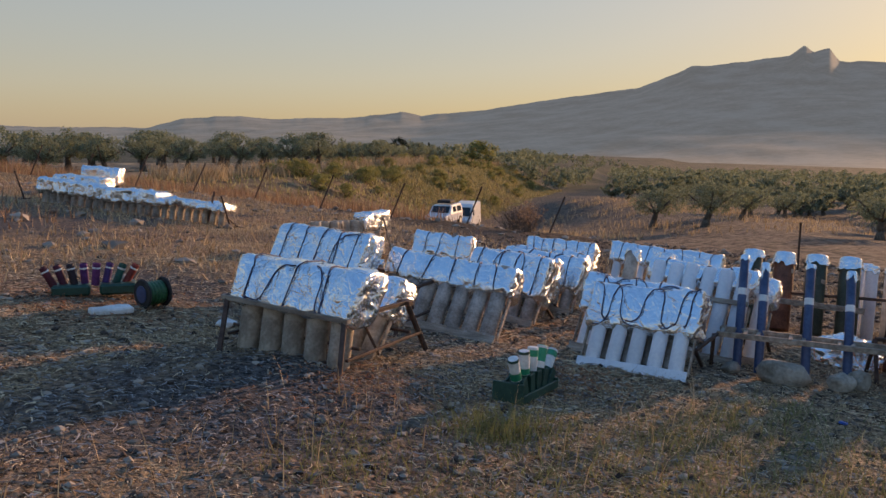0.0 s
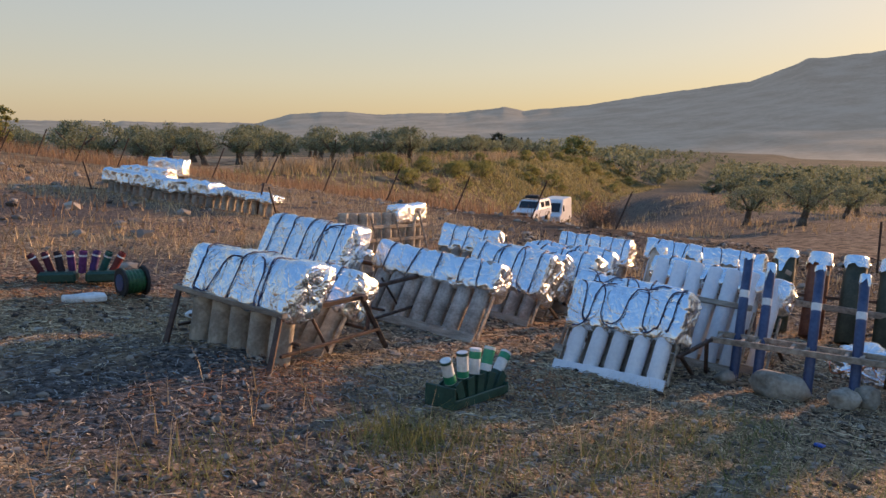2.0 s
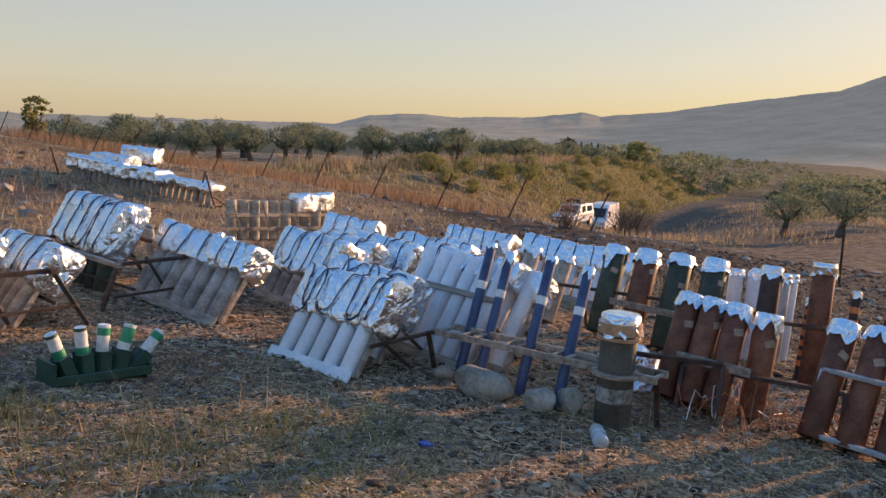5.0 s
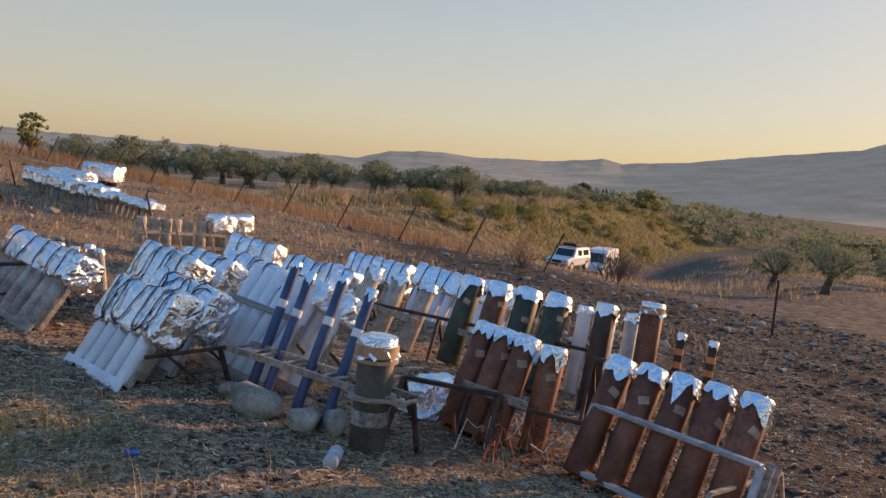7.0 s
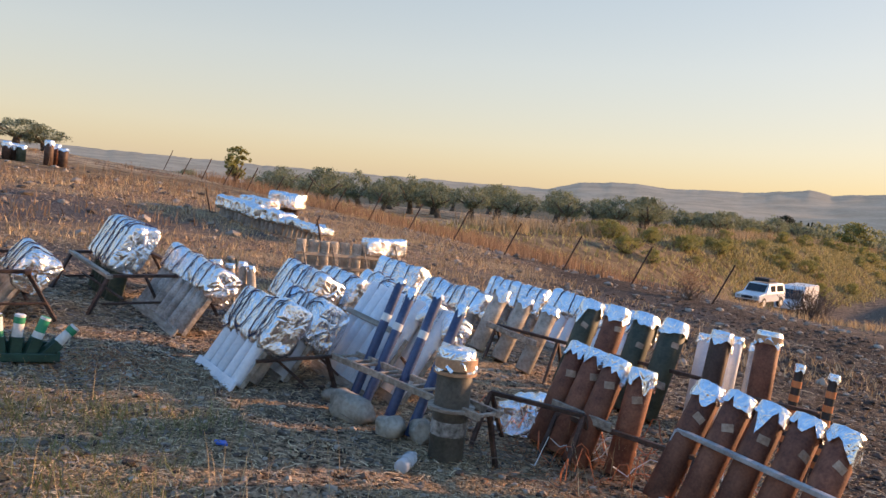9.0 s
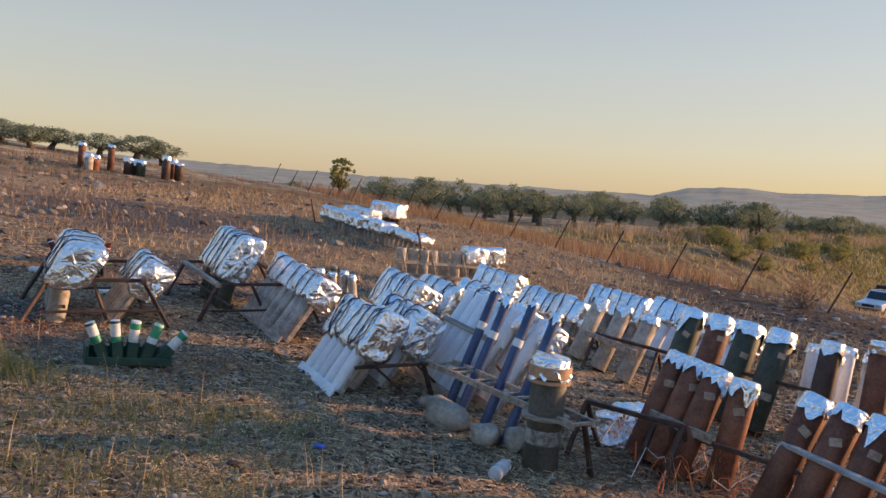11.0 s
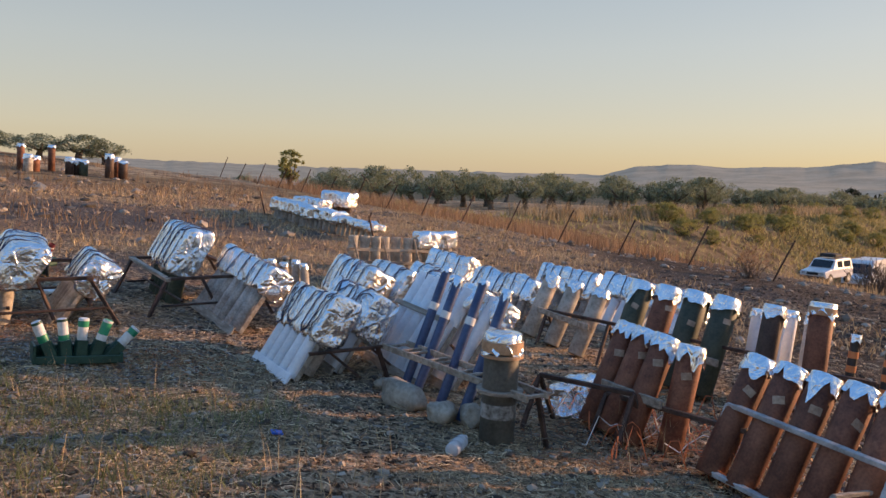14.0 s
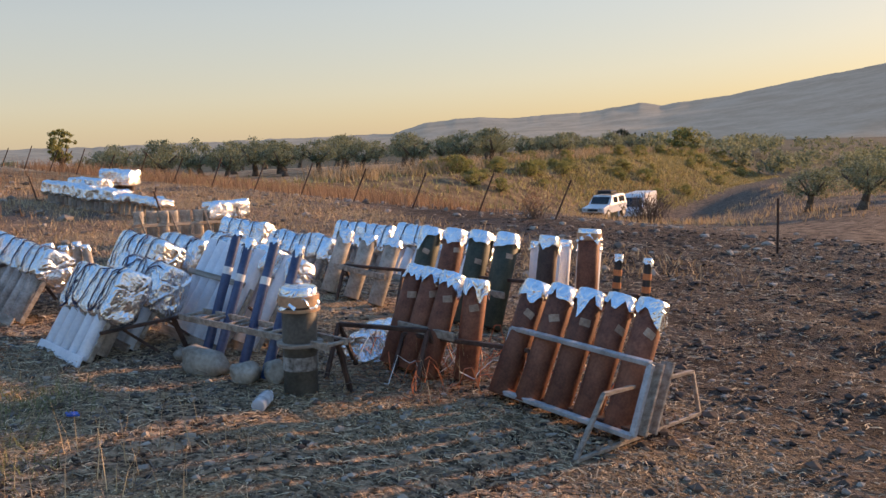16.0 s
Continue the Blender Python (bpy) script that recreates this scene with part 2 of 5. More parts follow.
    nt.links.new(bp.outputs["Normal"], bsdf.inputs["Normal"])
    return m


FOIL = foil_mat()
SOIL = ground_mat()
WOOD = mat("grey_weathered_wood", (0.19, 0.15, 0.115), (0.44, 0.375, 0.30), 5, 0.85, 0, 0.5, 60, 0.2, (1, 6, 6))
TUBE_GREY = mat("grey_brown_tube", (0.22, 0.19, 0.165), (0.55, 0.50, 0.45), 7, 0.75, 0, 0.3, 50, 0.22)
TUBE_WHITE = mat("white_painted_tube", (0.66, 0.69, 0.74), (0.86, 0.87, 0.89), 4, 0.5, 0, 0.25, 40, 0.08)
TUBE_PALE = mat("pale_wooden_tube", (0.26, 0.215, 0.17), (0.58, 0.51, 0.42), 6, 0.75, 0, 0.3, 40, 0.12)
TUBE_GREEN = mat("dark_green_tube", (0.03, 0.04, 0.025), (0.085, 0.095, 0.06), 6, 0.6, 0, 0.3, 50, 0.25)
TUBE_RUST = mat("rusty_brown_tube", (0.105, 0.036, 0.021), (0.27, 0.11, 0.06), 7, 0.65, 0.15, 0.35, 60, 0.3)
TUBE_DARK = mat("dark_steel_tube", (0.06, 0.035, 0.026), (0.13, 0.08, 0.06), 7, 0.6, 0.2, 0.3, 60, 0.25)
TUBE_OLIVE = mat("grey_olive_tube", (0.055, 0.05, 0.04), (0.125, 0.115, 0.095), 5, 0.6, 0, 0.3, 50, 0.1)
BLUE = mat("blue_plastic_tube", (0.025, 0.05, 0.13), (0.06, 0.1, 0.21), 5, 0.45, 0, 0.15, 40, 0.12)
STEEL = mat("rusty_angle_iron", (0.045, 0.028, 0.022), (0.13, 0.08, 0.06), 12, 0.7, 0.4, 0.4, 80, 0.2)
GALV = mat("grey_painted_steel", (0.3, 0.3, 0.3), (0.55, 0.55, 0.55), 9, 0.55, 0.2, 0.3, 60, 0.1)
CORD = mat("dark_blue_cord", (0.01, 0.014, 0.05), (0.025, 0.035, 0.1), 30, 0.6, 0, 0, 80, 0.1)
ROCK = mat("pale_limestone", (0.2, 0.17, 0.13), (0.44, 0.39, 0.32), 6, 0.9, 0, 0.9, 40, 0.2)
TAPE = mat("tan_paper_tape", (0.4, 0.22, 0.12), (0.62, 0.38, 0.22), 12, 0.5, 0, 0.3, 60, 0.1)
PAPER = mat("worn_paper_sticker", (0.28, 0.19, 0.13), (0.5, 0.38, 0.28), 14, 0.8, 0, 0.2, 60, 0.15)
GREEN_PAINT = mat("dark_green_paint", (0.012, 0.045, 0.03), (0.03, 0.085, 0.058), 8, 0.5, 0, 0.2, 40, 0.15)
GREEN_BAND = mat("bright_green_plastic", (0.02, 0.22, 0.11), (0.04, 0.33, 0.17), 8, 0.45, 0, 0.1, 40, 0.1)
WHITE = mat("dull_white_paper", (0.6, 0.6, 0.58), (0.82, 0.82, 0.8), 10, 0.7, 0, 0.2, 40, 0.06)
BARK = mat("olive_bark", (0.07, 0.055, 0.042), (0.19, 0.155, 0.12), 6, 0.95, 0, 0.9, 30, 0.2, (3, 3, 1))
OLIVE_LEAF = leaf_mat("olive_leaves", (0.12, 0.145, 0.08), (0.31, 0.335, 0.215), 0.7, 0.5)
PINE_LEAF = leaf_mat("pine_needles", (0.015, 0.026, 0.014), (0.04, 0.055, 0.03))
SHRUB_LEAF = leaf_mat("shrub_leaves", (0.16, 0.17, 0.05), (0.40, 0.38, 0.14), 0.7, 0.5)
STRAW = leaf_mat("dry_straw", (0.20, 0.125, 0.06), (0.76, 0.56, 0.31), 0.7, 0.15)
RUSSET = leaf_mat("dry_red_weeds", (0.15, 0.085, 0.05), (0.42, 0.28, 0.17))
BANK_GRASS = leaf_mat("yellow_green_grass", (0.15, 0.14, 0.055), (0.54, 0.47, 0.22))
REED = leaf_mat("pale_reeds", (0.25, 0.18, 0.1), (0.55, 0.43, 0.26))
TWIG = mat("dry_twigs", (0.09, 0.065, 0.05), (0.22, 0.17, 0.13), 20, 0.9, 0, 0, 60, 0.2)
CAR_WHITE = mat("white_car_paint", (0.7, 0.7, 0.7), (0.82, 0.82, 0.82), 3, 0.3, 0, 0, 40, 0.04)
GLASS_DARK = mat("dark_car_glass", (0.012, 0.014, 0.016), (0.025, 0.028, 0.03), 3, 0.08, 0, 0, 40, 0.05)
RUBBER = mat("black_rubber", (0.012, 0.012, 0.012), (0.035, 0.034, 0.033), 12, 0.75, 0, 0.2, 60, 0.1)
# the veil of distant air is emitted by the hill surface itself
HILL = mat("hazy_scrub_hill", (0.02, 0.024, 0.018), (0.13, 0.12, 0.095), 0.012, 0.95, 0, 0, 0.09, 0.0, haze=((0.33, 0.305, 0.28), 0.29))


# ---- mesh helpers ----
def mesh_ob(name, bm, material, smooth=False):
    me = bpy.data.meshes.new(name)
    bm.to_mesh(me)
    bm.free()
    if smooth:
        me.polygons.foreach_set("use_smooth", [True] * len(me.polygons))
    if material:
        me.materials.append(material)
    return new(name, me)


def part(name, bm, material, parent, label="", smooth=False):
    ob = mesh_ob(name, bm, material, smooth)
    ob.parent = parent
    return tagged(ob, label) if label else ob


def share(ob, m, parent):
    """Another object on the same mesh."""
    o = new(ob.name.split(".")[0], ob.data)
    o.parent, o.matrix_local = parent, m
    return o


def thing(name, loc, rz=0.0, label="", category="", group="", rx=0.0, ry=0.0):
    e = new(name)
    e.empty_display_size = 0.1
    e.matrix_world = pose(*loc, rx, ry, rz)
    return tagged(e, label, category, group)


def box(bm, size, m=Matrix(), bevel=0.0):
    r = bmesh.ops.create_cube(bm, size=1.0, matrix=m @ Matrix.Diagonal((*size, 1)))
    if bevel:
        es = list({e for v in r["verts"] for e in v.link_edges})
        bmesh.ops.bevel(bm, geom=es, offset=bevel, segments=1, affect="EDGES")
    return bm


def frame_to(p, q):
    """A pose at the middle of p-q whose z axis runs from p to q."""
    p, q = Vector(p), Vector(q)
    z = (q - p).normalized()
    return Matrix.Translation((p + q) / 2) @ z.to_track_quat("Z", "Y").to_matrix().to_4x4(), (q - p).length


def beam(p, q, w=0.03, t=0.03, bevel=0.003, bm=None):
    bm = bm or bmesh.new()
    m, n = frame_to(p, q)
    return box(bm, (w, t, n), m, bevel)


def pipe(p, q, r=0.05, seg=16, r2=None, bm=None, hollow=0.0):
    """A round tube from p to q; hollow: how deep its open mouth goes."""
    bm = bm or bmesh.new()
    m, n = frame_to(p, q)
    r2 = r if r2 is None else r2
    rings = [(0.0, -n / 2), (r * 0.96, -n / 2), (r, -n / 2 + 0.004), (r2, n / 2 - 0.004), (r2 * 0.97, n / 2)]
    if hollow:
        rings += [(r2 * 0.84, n / 2), (r2 * 0.84, n / 2 - hollow), (0.0, n / 2 - hollow)]
    else:
        rings += [(0.0, n / 2)]
    lathe(bm, rings, seg, m)
    return bm


def lathe(bm, rings, seg=16, m=Matrix()):
    loops = []
    for r, z in rings:
        if r <= 1e-6:
            loops.append([bm.verts.new(m @ Vector((0, 0, z)))])
        else:
            loops.append([bm.verts.new(m @ Vector((r * math.cos(2 * math.pi * k / seg), r * math.sin(2 * math.pi * k / seg), z))) for k in range(seg)])
    for a, b in zip(loops, loops[1:]):
        for k in range(seg):
            j = (k + 1) % seg
            if len(a) == 1 and len(b) == 1:
                continue
            if len(a) == 1:
                bm.faces.new((a[0], b[j], b[k]))
            elif len(b) == 1:
                bm.faces.new((a[k], a[j], b[0]))
            else:
                bm.faces.new((a[k], a[j], b[j], b[k]))
    return bm


def cable(points, r=0.006, seg=6, bm=None):
    """A cord along points."""
    bm = bm or bmesh.new()
    pts = [Vector(p) for p in points]
    last = None
    for k, p in enumerate(pts):
        d = (pts[min(k + 1, len(pts) - 1)] - pts[max(k - 1, 0)]).normalized()
        q = d.to_track_quat("Z", "Y").to_matrix()
        ring = [bm.verts.new(p + q @ Vector((r * math.cos(2 * math.pi * a / seg), r * math.sin(2 * math.pi * a / seg), 0))) for a in range(seg)]
        if last:
            for a in range(seg):
                bm.faces.new((last[a], last[(a + 1) % seg], ring[(a + 1) % seg], ring[a]))
        last = ring
    return bm


def smooth01(v, a, b):
    t = np.clip((np.asarray(v, float) - a) / (b - a), 0, 1)
    return t * t * (3 - 2 * t)


# ---- ground ----
def lane_uc(x, y):
    """Along the sunken lane, and across it towards the bank."""
    return (x - 12) * 0.67 + (y - 51) * 0.74, -(x - 12) * 0.74 + (y - 51) * 0.67


def lane_xy(u, c):
    return 12 + u * 0.67 - c * 0.74, 51 + u * 0.74 + c * 0.67


def base_height(x, y):
    """The hillside: a slope that falls to the east, a sunken lane with a bank behind it, and land that drops away."""
    x, y = np.asarray(x, float), np.asarray(y, float)
    z = -0.088 * np.clip(x, -40, 60) - 0.006 * (np.clip(y, -60, 80) - 5.5)
    u, c = lane_uc(x, y)
    s, w = (x - 3.2) * 0.753 + (y - 23.7) * 0.66, (x - 3.2) * 0.66 - (y - 23.7) * 0.753
    e = (x - 7.5) * 0.9 - (y - 20.5) * 0.44
    z = z - 3.6 * np.clip(s / 48, 0, 1) * (1 - smooth01(e, 0.0, 13.0)) * (1 - smooth01(-w, 16, 30))
    top = -1.2 - 0.010 * np.clip(u, 0, 120)
    z = z + (top - z) * smooth01(c, 1.0, 10.0) * smooth01(y, 44, 62)
    far = np.hypot(x, y)
    return z - 0.03 * np.clip(far - 95, 0, 700) - 0.012 * np.clip(far - 800, 0, 4000)


def wob(x, y):
    """Small lumps of the soil."""
    x, y = np.asarray(x, float), np.asarray(y, float)
    fade = 1 / (1 + (np.hypot(x, y - 6) / 60) ** 2)
    s = 0.03 * np.sin(1.3 * x + 0.7 * np.sin(1.1 * y)) * np.sin(1.1 * y + 0.8 * np.sin(0.9 * x))
    s += 0.014 * np.sin(4.1 * x + 1.7 * np.sin(2.3 * y) + 1) * np.sin(3.7 * y + 1.3 * np.sin(2.9 * x))
    s += 0.007 * np.sin(11.3 * x + 2 * np.sin(7.1 * y)) * np.sin(9.7 * y + 2 * np.sin(8.3 * x))
    furrow = smooth01(x, 2.6, 5.0) * 0.05 * np.sin(3.0 * (0.66 * x + 0.75 * y) + 0.8 * np.sin(0.9 * x - 0.6 * y)) * (0.6 + 0.4 * np.sin(1.7 * x - 1.1 * y))
    return (s + furrow) * fade


def gz(x, y):
    return float(base_height(x, y) + wob(x, y))


def build_ground():
    n = 520
    k = np.linspace(-1, 1, n)
    g = 3.2 * np.sinh(7.6 * k) / math.sinh(7.6) * math.sinh(7.6)
    g = g * (4200 / g.max())
    a, b = np.meshgrid(g - 0.5, g + 6.0, indexing="xy")
    rs = np.random.RandomState(3)
    rough = (rs.rand(n, n) - 0.5) * 0.016 / (1 + (np.hypot(a, b - 6) / 12) ** 2)
    z = base_height(a, b) + wob(a, b) + rough
    verts = np.stack([a, b, z], -1).reshape(-1, 3)
    i = np.arange(n * n).reshape(n, n)
    quads = np.stack([i[:-1, :-1], i[:-1, 1:], i[1:, 1:], i[1:, :-1]], -1).reshape(-1, 4)
    me = bpy.data.meshes.new("ground")
    me.from_pydata(verts.tolist(), [], quads.tolist())
    me.polygons.foreach_set("use_smooth", [True] * len(me.polygons))
    me.materials.append(SOIL)
    tagged(new("ground", me), "dry brown hillside soil with straw, scorched patches and stones", "ground", kind="structure")


build_ground()


# ---- hills ----
def build_hills():
    # past 52 degrees the unseen crest is raised so the flank catches less sun
    az = [-75, -40, -27, -18, -12, 0, 6.3, 8.3, 10.6, 12, 14, 17.3, 19.3, 22.7, 24, 28, 33.6, 38.3, 41.5, 43.5, 47.3, 48.1, 48.6, 49.5, 50.1, 52.6, 60, 80, 110]
    el = [0.7, 0.5, 0.32, 0.2, 0.1, 0.1, 0.12, 0.7, 0.9, 0.97, 0.76, 0.92, 0.95, 1.38, 1.15, 1.55, 2.45, 3.1, 4.4, 4.55, 5.0, 5.6, 5.2, 5.35, 4.6, 4.5, 4.7, 4.0, 3.0]
    verts, faces = [], []
    cols = np.linspace(-75, 110, 900)
    rows = 48
    soft = [float(np.mean(np.interp(np.linspace(a - 7, a + 7, 40), az, el))) for a in cols]
    for a, es in zip(cols, soft):
        e = float(np.interp(a, az, el)) + 0.07 * noise.fractal(Vector((a * 0.9, 3.1, 0)), 0.9, 2.0, 5)
        for k in range(rows):
            f = k / (rows - 1)
            d = 750 + 2000 * f
            ang = -3.3 + (es + 3.3) * f ** 0.8 + (e - es) * float(smooth01(f, 0.72, 1.0))
            hx, hy = d * math.sin(radians(a)), d * math.cos(radians(a))
            lump = 9 * noise.fractal(Vector((hx * 0.0035, hy * 0.0035, 7.7)), 0.9, 2.0, 6) * math.sin(math.pi * f) ** 0.8
            verts.append((d * math.sin(radians(a)), d * math.cos(radians(a)), 1.7 + d * math.tan(radians(ang)) + lump))
    m = len(cols)
    for p in range(m - 1):
        for k in range(rows - 1):
            faces.append((p * rows + k, (p + 1) * rows + k, (p + 1) * rows + k + 1, p * rows + k + 1))
    me = bpy.data.meshes.new("distant_hills")
    me.from_pydata(verts, [], faces)
    me.polygons.foreach_set("use_smooth", [True] * len(me.polygons))
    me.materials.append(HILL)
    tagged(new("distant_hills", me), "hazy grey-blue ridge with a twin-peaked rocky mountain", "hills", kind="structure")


build_hills()


# ---- racks of tubes ----
def tilted(tilt):
    """Axes of a leaning row: along the tubes, and across the row."""
    s, c = math.sin(radians(tilt)), math.cos(radians(tilt))
    return Vector((0, s, c)), Vector((0, c, -s))


def foil_wrap(parent, x0, x1, s0, s1, thick, tilt, seed, w0=0.0, cords=4, crossed=0, sag=0.014, slope=0.0, crumple=1.0, label="crumpled silver foil cover"):
    """Foil pulled over the heads of a row, from s0 to s1 along the tubes, with cords tied round it."""
    up, across = tilted(tilt)
    rs = random.Random(seed)
    off = Vector((seed * 3.7, seed * 1.3, 0))
    nx, na = max(24, int((x1 - x0) * 62)), 48
    mid, half = (s0 + s1) / 2, (s1 - s0) / 2

    def shape(f, a, grow=0.0):
        c, s = math.cos(a), math.sin(a)
        e = 0.32
        w = math.copysign(abs(c) ** e, c) * (thick / 2 + grow)
        h = math.copysign(abs(s) ** e, s) * (half + grow)
        x = x0 + (x1 - x0) * f
        p = Vector((x, 0, 0)) + up * (mid + h) + across * (w0 + w + slope * (h + half * 0.3))
        q = p + Vector((0.12 * noise.noise(p * 4 + off), 0.25 * p.x, 0.10 * noise.noise(p * 5 - off)))
        crease = noise.fractal(p * 4 + off, 1.0, 2.0, 3)
        sharp = 1.2 * abs(noise.noise(q * 6 + off)) + 0.7 * abs(noise.noise(q * 14 + off)) + 0.2 * abs(noise.noise(q * 27 + off))
        droop = sag * noise.noise(Vector((x * 4, seed, 0.3))) * (1.5 if s > 0 else 1.0)
        lower = 0.03 * noise.noise(Vector((x * 9, a, seed))) if s < -0.3 else 0.0
        out = (across * c + up * s)
        return p + out * (crumple * (0.018 * crease - 0.022 * sharp) + 0.036) + up * (droop + lower)

    bm = bmesh.new()
    rings = []
    for k in range(nx + 1):
        f = k / nx
        rings.append([bm.verts.new(shape(f, 2 * math.pi * j / na)) for j in range(na)])
    for a, b in zip(rings, rings[1:]):
        for j in range(na):
            bm.faces.new((a[j], a[(j + 1) % na], b[(j + 1) % na], b[j]))
    for ring, end in ((rings[0], -1), (rings[-1], 1)):
        c0 = sum((v.co for v in ring), Vector()) / na
        prev = ring
        for step, bulge in ((0.9, 0.016), (0.74, 0.024), (0.55, 0.026), (0.36, 0.022), (0.18, 0.018)):
            cur = []
            for v in ring:
                base = c0 + (v.co - c0) * step
                jag = noise.fractal(base * 20 + off, 1.0, 2.0, 3)
                ridge = abs(noise.noise(base * 22 - off))
                cur.append(bm.verts.new(base + Vector((end * (bulge + 0.022 * jag - 0.03 * ridge), 0, 0)) + up * 0.02 * jag))
            for j in range(na):
                q = (prev[j], prev[(j + 1) % na], cur[(j + 1) % na], cur[j])
                bm.faces.new(q if end > 0 else q[::-1])
            prev = cur
        tip = bm.verts.new(c0 + Vector((end * 0.02, 0, 0)))
        for j in range(na):
            q = (prev[j], prev[(j + 1) % na], tip)
            bm.faces.new(q if end > 0 else q[::-1])
    bmesh.ops.recalc_face_normals(bm, faces=bm.faces)
    wrap = part("foil_cover", bm, FOIL, parent, label, smooth=True)
    for k in range(cords):
        f = (k + 0.6 + rs.uniform(-0.2, 0.2)) / (cords + 0.2)
        lean = rs.uniform(-0.05, 0.05)
        pts = [shape(min(max(f + lean * math.sin(a), 0.01), 0.99), a, 0.006) for a in np.linspace(-0.5, math.pi + 0.5, 26)]
        part("cord", cable(pts, 0.005, 5), CORD, wrap)
    for k in range(crossed):
        f0 = (k + rs.uniform(0.1, 0.9)) / crossed
        f1 = f0 + (-1) ** k * rs.uniform(0.15, 0.4)
        f1 = min(max(f1, 0.02), 0.98)
        a0, a1 = rs.uniform(3.4, 4.0), rs.uniform(1.8, 2.9)
        pts = [shape(f0 + (f1 - f0) * q, a0 + (a1 - a0) * q + 0.25 * math.sin(6 * q), 0.007) for q in np.linspace(0, 1, 26)]
        part("cord", cable(pts, 0.005, 5), CORD, wrap)
    return wrap


def tube_rack(origin, rz, n, pitch, dia, length, tilt, material, foil, label, seed, plank=True, cords=4, crossed=0, second=None, brace=True, white_plank=False, cross=None, slope=0.0, crumple=1.0, group="racks of tubes"):
    """A leaning row of launch tubes: local x runs along the row, and the tubes lean to local y. foil: (from, to, thickness, shift)."""
    x, y = origin
    t = thing("tube_rack", (x, y, gz(x, y) - 0.025), rz, label, "tube rack", group)
    far = (t.matrix_world @ Matrix.Translation((n * pitch, 0, 0))).translation
    drop = gz(far.x, far.y) - 0.025 - t.location.z
    t.matrix_world = t.matrix_world @ pose(0, 0, 0, 0, -math.degrees(math.atan2(drop, n * pitch)), 0)
    up, across = tilted(tilt)
    low = dia / 2 * math.sin(radians(tilt))
    one = None
    rs = random.Random(seed)
    for k in range(n):
        m = Matrix.Translation((pitch * (k + 0.5), 0, low)) @ pose(0, 0, 0, -tilt, 0, 0)
        if one is None:
            one = part("tube", pipe((0, 0, 0), (0, 0, length), dia / 2, 16, None, None, 0.1), material, t, smooth=False)
            one.data.polygons.foreach_set("use_smooth", [abs(p.normal.z) < 0.5 for p in one.data.polygons])
            one.matrix_local = m
        else:
            share(one, m @ pose(0, 0, rs.uniform(-0.012, 0.012), rs.uniform(-1, 1), rs.uniform(-1, 1), 20 * k), t)
    if second:
        back = None
        for k in range(n - 1):
            m = Matrix.Translation((pitch * (k + 0.5) + pitch * 0.45, second[0], low)) @ pose(0, 0, 0, -tilt, 0, 0)
            if back is None:
                back = part("tube", pipe((0, 0, 0), (0, 0, length * 0.9), dia / 2, 14, None, None, 0.1), second[1], t)
                back.data.polygons.foreach_set("use_smooth", [abs(p.normal.z) < 0.5 for p in back.data.polygons])
                back.matrix_local = m
            else:
                share(back, m, t)
    run = n * pitch
    wood = TUBE_WHITE if white_plank else WOOD
    if plank:
        p = up * 0.022 - across * (dia / 2 + 0.014)
        part("bottom_plank", box(bmesh.new(), (run + 0.04, 0.02, 0.085), Matrix.Translation(Vector((run / 2, 0, -0.006)) + p) @ pose(0, 0, 0, -tilt), 0.004), wood, t)
        part("side_board", box(bmesh.new(), (0.014, dia * 0.3, length * 0.6), Matrix.Translation(Vector((run + 0.013, 0, 0.02)) + up * length * 0.33) @ pose(0, 0, 0, -tilt), 0.003), WOOD, t)
        part("side_board", box(bmesh.new(), (0.014, dia * 0.3, length * 0.6), Matrix.Translation(Vector((-0.013, 0, 0.02)) + up * length * 0.33) @ pose(0, 0, 0, -tilt), 0.003), WOOD, t)
    if cross:
        p = up * (length * cross) - across * (dia / 2 + 0.012)
        part("cross_slat", box(bmesh.new(), (run + 0.02, 0.018, 0.045), Matrix.Translation(Vector((run / 2, 0, low)) + p) @ pose(0, 0, 0, -tilt), 0.003), wood, t)
    if brace:
        for xx in (run * 0.04, run * 0.96):
            h = up * (length * 0.5) + Vector((xx, 0, 0)) + across * dia * 0.5
            part("brace", beam(h, (xx + 0.02, h.y + 0.30, 0.0), 0.03, 0.02), STEEL, t)
    if foil:
        s0, s1, thick, shift = foil
        foil_wrap(t, -0.02, run + 0.02, s0, s1, thick, tilt, seed, shift, cords, crossed, slope=slope, crumple=crumple)
    return t


# rows of the white group
GREYL = "grey weathered launch tubes leaning under crumpled silver foil"
tube_rack((-1.85, 6.96), -57.3, 5, 0.172, 0.12, 0.70, 33, TUBE_WHITE, (0.36, 0.72, 0.22, 0.03), "white-painted launch tubes on a plank under corded silver foil", 11, crossed=7, cords=0, second=(0.15, TUBE_GREY), white_plank=True)
tube_rack((-1.62, 7.42), -57.3, 5, 0.17, 0.12, 0.70, 33, TUBE_WHITE, (0.38, 0.72, 0.22, 0.03), "grey and white launch tubes under torn silver foil", 12, crossed=4, cords=3)
tube_rack((-1.0, 7.40), -57.3, 6, 0.155, 0.125, 0.86, 33, TUBE_WHITE, (0.74, 0.92, 0.22, 0.10), "white-painted launch tubes with a cross slat and foil caps", 13, cords=3, cross=0.62)
tube_rack((-0.60, 7.16), -57.3, 4, 0.165, 0.125, 0.80, 33, TUBE_WHITE, (0.64, 0.84, 0.19, 0.05), "dirty white launch tubes under silver foil behind blue poles", 14, cords=3, crossed=2)
